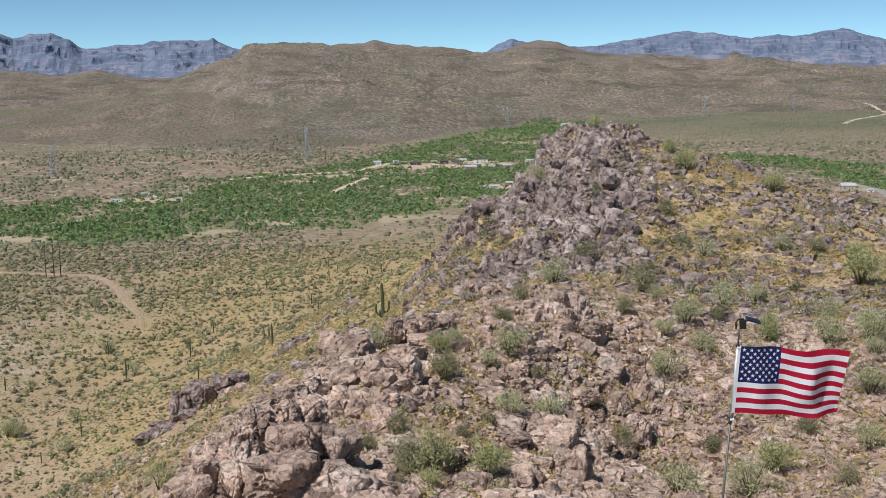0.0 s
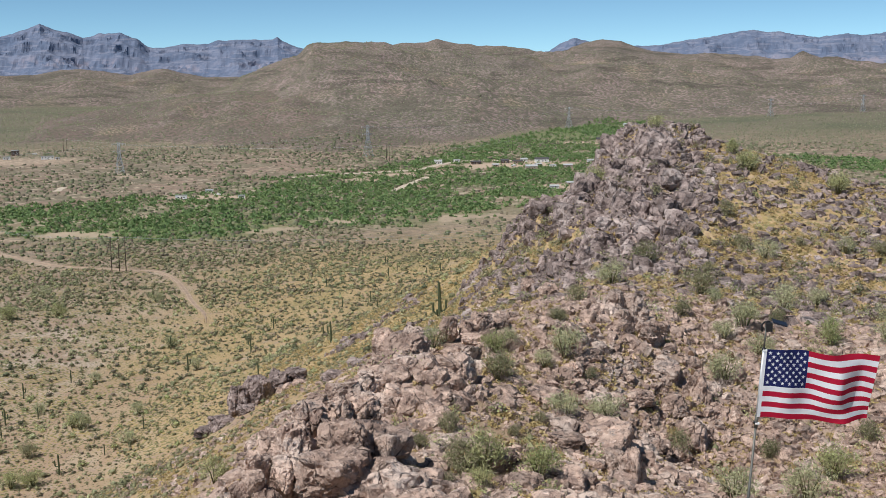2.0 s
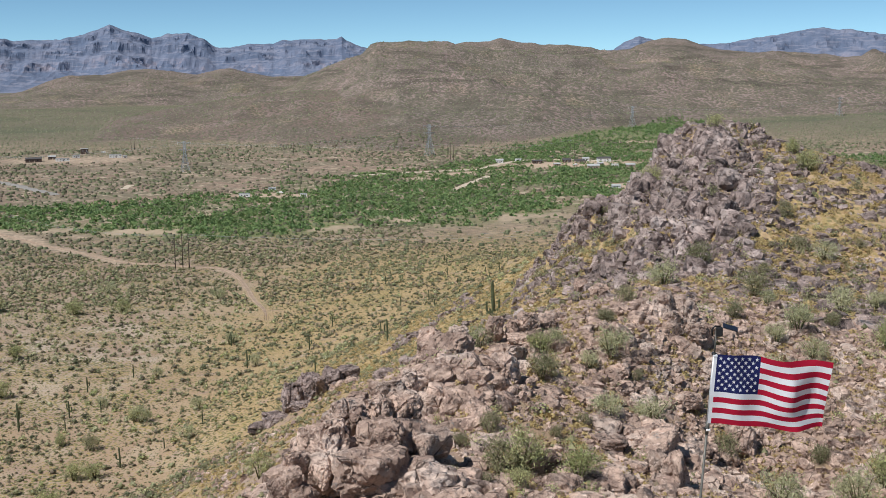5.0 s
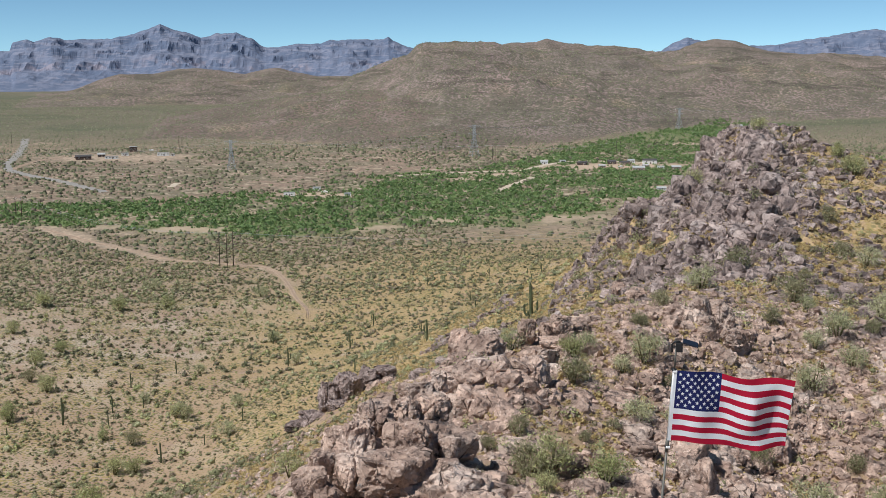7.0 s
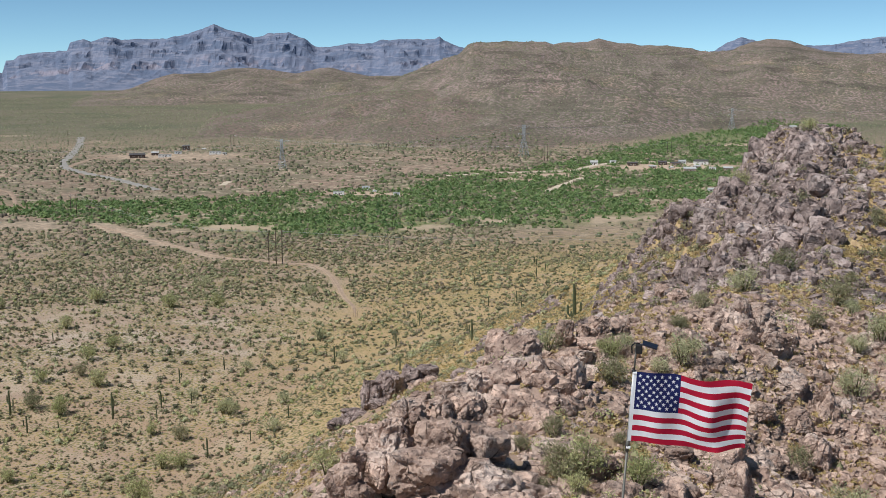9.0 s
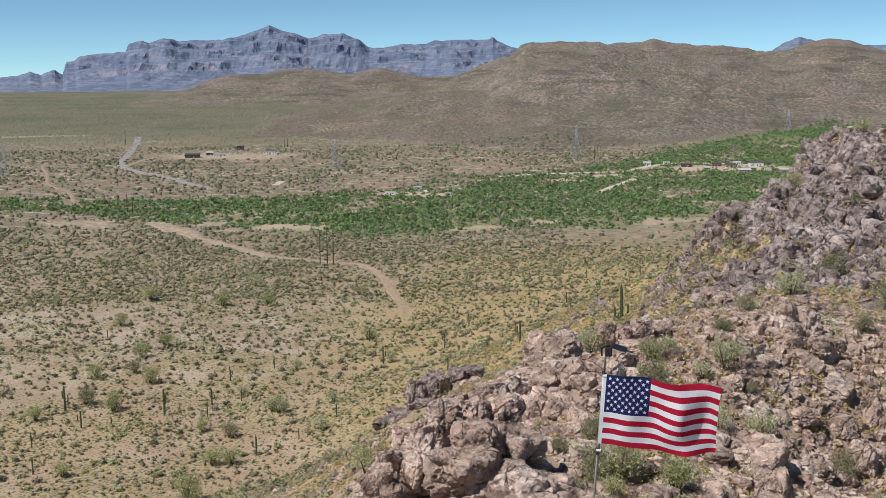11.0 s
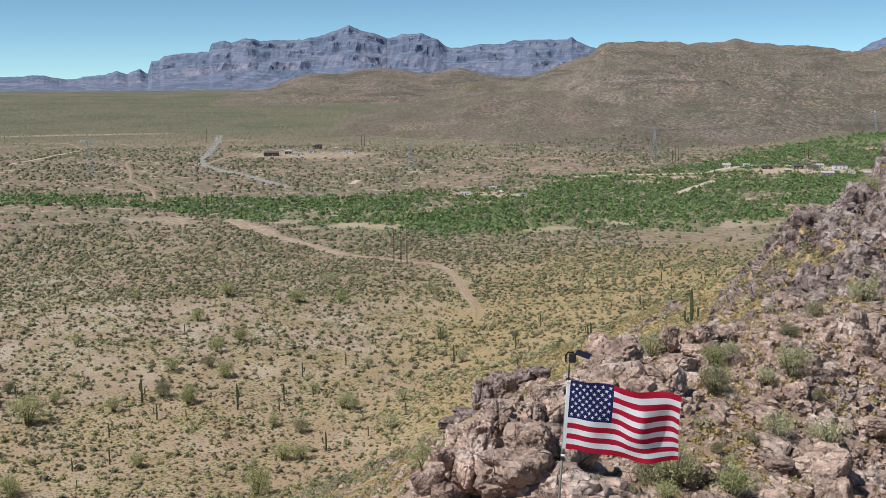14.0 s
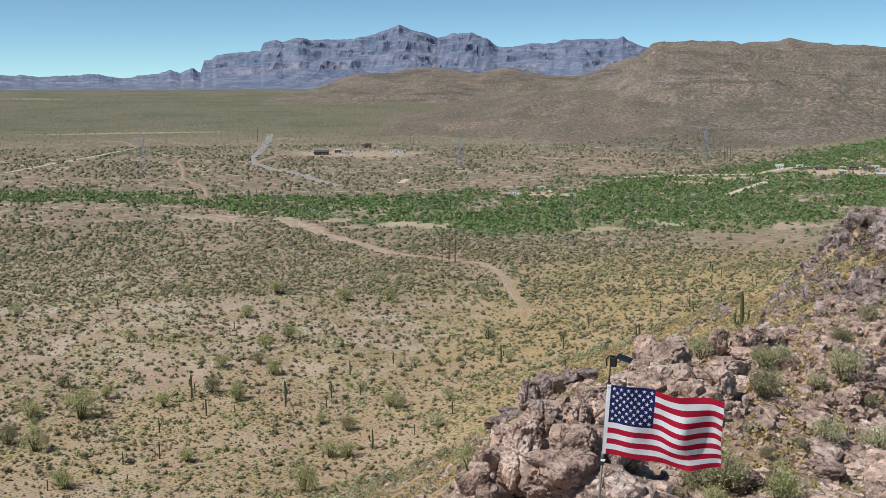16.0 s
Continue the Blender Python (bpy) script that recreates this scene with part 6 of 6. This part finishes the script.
# homestead on the rise
house(-561.3, 1080, 15.9, 5.0, 9, 28, BROWN_WALL, ROOF_DARK, "dark brown low house on a bare lot")
trailer(-535.5, 1092, 13.8, 3.3, 26, "long white mobile home on a bare lot")
house(-556.0, 1110, 7.6, 4.0, 6, 28, BROWN_WALL, ROOF_GREY, "small brown shed with a metal roof", "shed")
trailer(-537.4, 1128, 7.6, 3.4, 26, "short white travel trailer by the sheds")
house(-550.6, 1177, 7.9, 6.3, 7, 28, BROWN_WALL, ROOF_GREY, "tall dark shed with a grey metal roof", "shed", False)
trailer(-496.2, 1135, 12.9, 3.9, 24, "white mobile home beside dark bushes")
trailer(-486.3, 1137, 4.3, 2.4, 24, "tiny white caravan beside a mobile home")
pickup(-533.3, 1188, 10, TRAILER_WHITE, "white pickup truck parked on dirt")
pickup(-575, 1092, 60, ROOF_DARK, "dark pickup truck parked beside the brown house")
# camp by the wash
trailer(-260.5, 836, 8.6, 3.6, 14, "white travel trailer among green trees")
house(-250.8, 881, 6.4, 2.8, 5, 14, TRAILER_WHITE, ROOF_GREY, "small white shed under trees", "shed", False)
pickup(-238.7, 862, 20, TRAILER_WHITE, "white pickup truck parked in a clearing")
trailer(-214.0, 841, 5.0, 2.9, 14, "small white camper at the clearing's edge")
pickup(-252, 839, 100, ROOF_DARK, "dark pickup truck parked beside a trailer")
# village in the trees
for x, y, w, h, wall, roof, label in ((-78.1, 1104, 7.2, 4.0, TRAILER_WHITE, ROOF_GREY, "white cottage beside the dirt road"),
                                      (-10.9, 1111, 8.0, 4.0, BROWN_WALL, ROOF_DARK, "small dark cottage on bare ground"),
                                      (8.2, 1126, 6.5, 3.6, TRAILER_WHITE, ROOF_GREY, "little white cabin between trees"),
                                      (14.9, 1050, 11.0, 4.8, STUCCO, ROOF_GREY, "tan house with a pale metal roof"),
                                      (26.3, 1118, 13.6, 4.8, TRAILER_WHITE, ROOF_DARK, "white house with a dark roof behind trees"),
                                      (104.0, 1330, 14.0, 6.6, STUCCO, ROOF_DARK, "tan house with a dark roof on a low rise"),
                                      (158.9, 1596, 9.0, 4.5, TRAILER_WHITE, ROOF_GREY, "white house far up the green wash"),
                                      (31.9, 912, 7.0, 3.0, TRAILER_WHITE, ROOF_GREY, "white cabin in a sandy clearing"),
                                      (75.6, 1109, 7.5, 3.6, TRAILER_WHITE, ROOF_GREY, "white cabin beside the summit's foot"),
                                      (50, 1062, 8.5, 3.8, STUCCO, ROOF_GREY, "tan cottage beside the dirt lane")):
    house(x, y, w, h, 7, 8, wall, roof, label)
for x, y, w, h, wall, roof, label in ((-40, 1102, 9.0, 3.6, BROWN_WALL, ROOF_DARK, "dark low cabin under trees"),
                                      (-20, 1080, 6.0, 3.0, STUCCO, ROOF_GREY, "small tan shed on pale ground"),
                                      (22, 1082, 5.5, 2.9, BROWN_WALL, ROOF_GREY, "little brown shed on pale ground"),
                                      (2, 1104, 9.5, 3.8, STUCCO, ROOF_DARK, "tan cottage with a dark roof"),
                                      (46, 934, 6.0, 3.0, STUCCO, ROOF_GREY, "tan shed in a sandy clearing")):
    house(x, y, w, h, 6, 15, wall, roof, label)
for x, y, turn in ((-60, 1118, 5), (36, 1068, -10)):
    trailer(x, y, 6.5, 2.9, turn, "short white trailer parked in the village")
pickup(-27.0, 1147, 5, ROOF_DARK, "dark pickup truck parked by the lane")
pickup(-2, 1078, 40, TRAILER_WHITE, "white pickup truck parked on bare ground")
pickup(34, 1075, 80, TRAILER_WHITE, "white pickup truck parked near the village houses")
# block house past the hill
house(308, 860, 11.0, 6.2, 8, -12, STUCCO, ROOF_GREY, "two-storey tan block house with a pale roof")
pickup(311, 848, 70, ROOF_DARK, "dark pickup truck parked before the block house")
trailer(322, 850, 5.0, 2.8, -12, "small white trailer parked before the block house")

# ---- flag and pole ----
STEEL = plain_material("galvanised_steel", (0.13, 0.125, 0.11), 0.5, 0.35, 0.3)
ALUMINIUM = plain_material("brushed_aluminium", (0.62, 0.63, 0.64), 0.45, 0.4, 0.2, 0.1)
WHITE_PLASTIC = plain_material("white_plastic", (0.8, 0.8, 0.8), 0.5, size=0.05, vary=0.05)
BLACK_PLASTIC = plain_material("black_plastic", (0.02, 0.02, 0.022), 0.45, size=0.05)
SOLAR_GLASS = plain_material("solar_cells", (0.012, 0.016, 0.03), 0.4, size=0.05, spec=0.6)


def cloth_material(name, col):
    s = Shader(name, 0.75, spec=0.15)
    p = s.local()
    c = s.mix(s.band(s.noise(p, 0.25, 4), 0.35, 0.7), tuple(v * 0.88 for v in col), col)
    s.color(c)
    s.bump(s.noise(p, 0.012, 3), 0.001, 0.5)
    out = next(n for n in s.t.nodes if n.type == "OUTPUT_MATERIAL")
    tr = s.node("BsdfTranslucent", Color=c)
    m = s.node("MixShader", Fac=0.25)
    s.t.links.new(s.b.outputs[0], m.inputs[1])
    s.t.links.new(tr.outputs[0], m.inputs[2])
    s.t.links.new(m.outputs[0], out.inputs["Surface"])
    return s.m


RED, WHITE, BLUE = cloth_material("red_nylon", (0.45, 0.012, 0.042)), cloth_material("white_nylon", (0.82, 0.83, 0.86)), cloth_material("blue_nylon", (0.018, 0.024, 0.11))
HOIST, FLY = 0.914, 1.524
POLE_TOP = Vector((3.02, 13.62, 96.84))
POLE_FOOT = Vector((2.58, 13.70, float(land(2.58, 13.70)) - 0.3))
POLE_WAY = (POLE_TOP - POLE_FOOT).normalized()
CORNER = Vector((3.01, 13.60, 96.55))

pole = thing("flagpole", Matrix.Translation(POLE_FOOT), "slender leaning steel flagpole with a small solar lamp on top", "flagpole")
rise = POLE_TOP - POLE_FOOT
part("lower_tube", tube([(0, 0, 0), rise * 0.5, rise * 0.82], [0.019, 0.017, 0.016], 16), STEEL, pole)
part("sleeve", tube([rise * 0.81, rise * 0.957], [0.017, 0.017], 16), ALUMINIUM, pole, "pale aluminium sleeve")
part("upper_tube", tube([rise * 0.95, rise], [0.012, 0.012], 16), STEEL, pole)
for k in (0.9545, 0.809):
    part("clip", box(*(rise * k + Vector((0.012, -0.012, 0))), 0.055, 0.045, 0.028, 0.006), WHITE_PLASTIC, pole, "white plastic clip")
part("collar", tube([rise * 0.80, rise * 0.825], [0.024, 0.024], 16), STEEL, pole)
for k in (0.955, 0.808):
    part("ring", tube([rise * k, rise * (k + 0.004)], [0.03, 0.03], 12), BLACK_PLASTIC, pole, "black plastic flag ring")

lamp = part("solar_lamp", box(rise.x + 0.035, rise.y, rise.z + 0.0, 0.085, 0.07, 0.12, 0.012), BLACK_PLASTIC, pole, "small black solar spotlight")
bm = tube([(rise.x - 0.05, rise.y, rise.z - 0.06), (rise.x - 0.055, rise.y, rise.z + 0.03), (rise.x - 0.02, rise.y, rise.z + 0.07), (rise.x + 0.05, rise.y, rise.z + 0.07)], [0.011] * 4, 8)
part("bracket", bm, BLACK_PLASTIC, lamp)
bm = box(0, 0, 0, 0.19, 0.13, 0.018, 0.004)
bmesh.ops.transform(bm, matrix=Matrix.Translation((rise.x + 0.17, rise.y, rise.z + 0.055)) @ Euler((radians(12), radians(16), 0)).to_matrix().to_4x4(), verts=bm.verts)
part("solar_panel", bm, SOLAR_GLASS, lamp, "dark solar panel")


def cloth(u, v, off=0.0):
    """A place on the wind-blown cloth, u along the fly and v down the hoist."""
    k = u / FLY
    wave = 0.020 + 0.10 * k
    ph = 6.283 * (u / 0.72) - 1.9 * v
    y = -wave * math.sin(ph) * min(1, 6 * k) - 0.03 * math.sin(11 * u + 7 * v) * k + 0.05 * math.sin(5 * v + 3 * u) * k * k
    x = u * 0.94 - 0.03 * k * math.cos(2 * ph) * 0.5
    z = -0.05 * max(u, 0) ** 1.3 + 0.035 * math.sin(4.2 * u + 1.1) * k - 0.05 * k * k * math.sin(3.5 * v)
    slope = wave * 6.283 / 0.72 * math.cos(ph) * min(1, 6 * k)
    n = Vector((slope, 1, 0)).normalized()
    return Vector((x, y, z)) - POLE_WAY * v + n * off


def cloth_piece(u0, u1, v0, v1, nu, nv):
    bm = bmesh.new()
    g = [[bm.verts.new(cloth(u0 + (u1 - u0) * i / nu, v0 + (v1 - v0) * j / nv)) for i in range(nu + 1)] for j in range(nv + 1)]
    for j in range(nv):
        for i in range(nu):
            bm.faces.new((g[j][i], g[j][i + 1], g[j + 1][i + 1], g[j + 1][i])).smooth = True
    return bm


flag = thing("flag", Matrix.Translation(CORNER), "wind-blown flag with red and white stripes and white stars", "flag")
STRIPE = HOIST / 13
for k in range(13):
    u0 = 0.61 if k < 7 else 0.03
    part("stripe", cloth_piece(u0, FLY, k * STRIPE, (k + 1) * STRIPE, 64, 3), RED if k % 2 == 0 else WHITE, flag, "red stripe" if k % 2 == 0 else "white stripe")
canton = part("canton", cloth_piece(0.03, 0.61, 0, 7 * STRIPE, 36, 24), BLUE, flag, "dark blue field")
part("heading", cloth_piece(-0.015, 0.03, 0, HOIST, 3, 24), WHITE, flag, "white canvas heading")
for row in range(9):
    for col in range(6 if row % 2 == 0 else 5):
        cu = 0.03 + 0.58 * (2 * col + 1 + row % 2) / 12
        cv = 7 * STRIPE * (row + 1) / 10
        bm = bmesh.new()
        for off in (-0.004, 0.004):
            ring = []
            for k in range(10):
                a, r = math.pi * k / 5, 0.0285 if k % 2 == 0 else 0.0112
                ring.append(bm.verts.new(cloth(cu + r * math.sin(a), cv - r * math.cos(a), off)))
            mid = bm.verts.new(cloth(cu, cv, off))
            for k in range(10):
                bm.faces.new((mid, ring[k], ring[(k + 1) % 10]))
        part("star", bm, WHITE, canton, "white star")
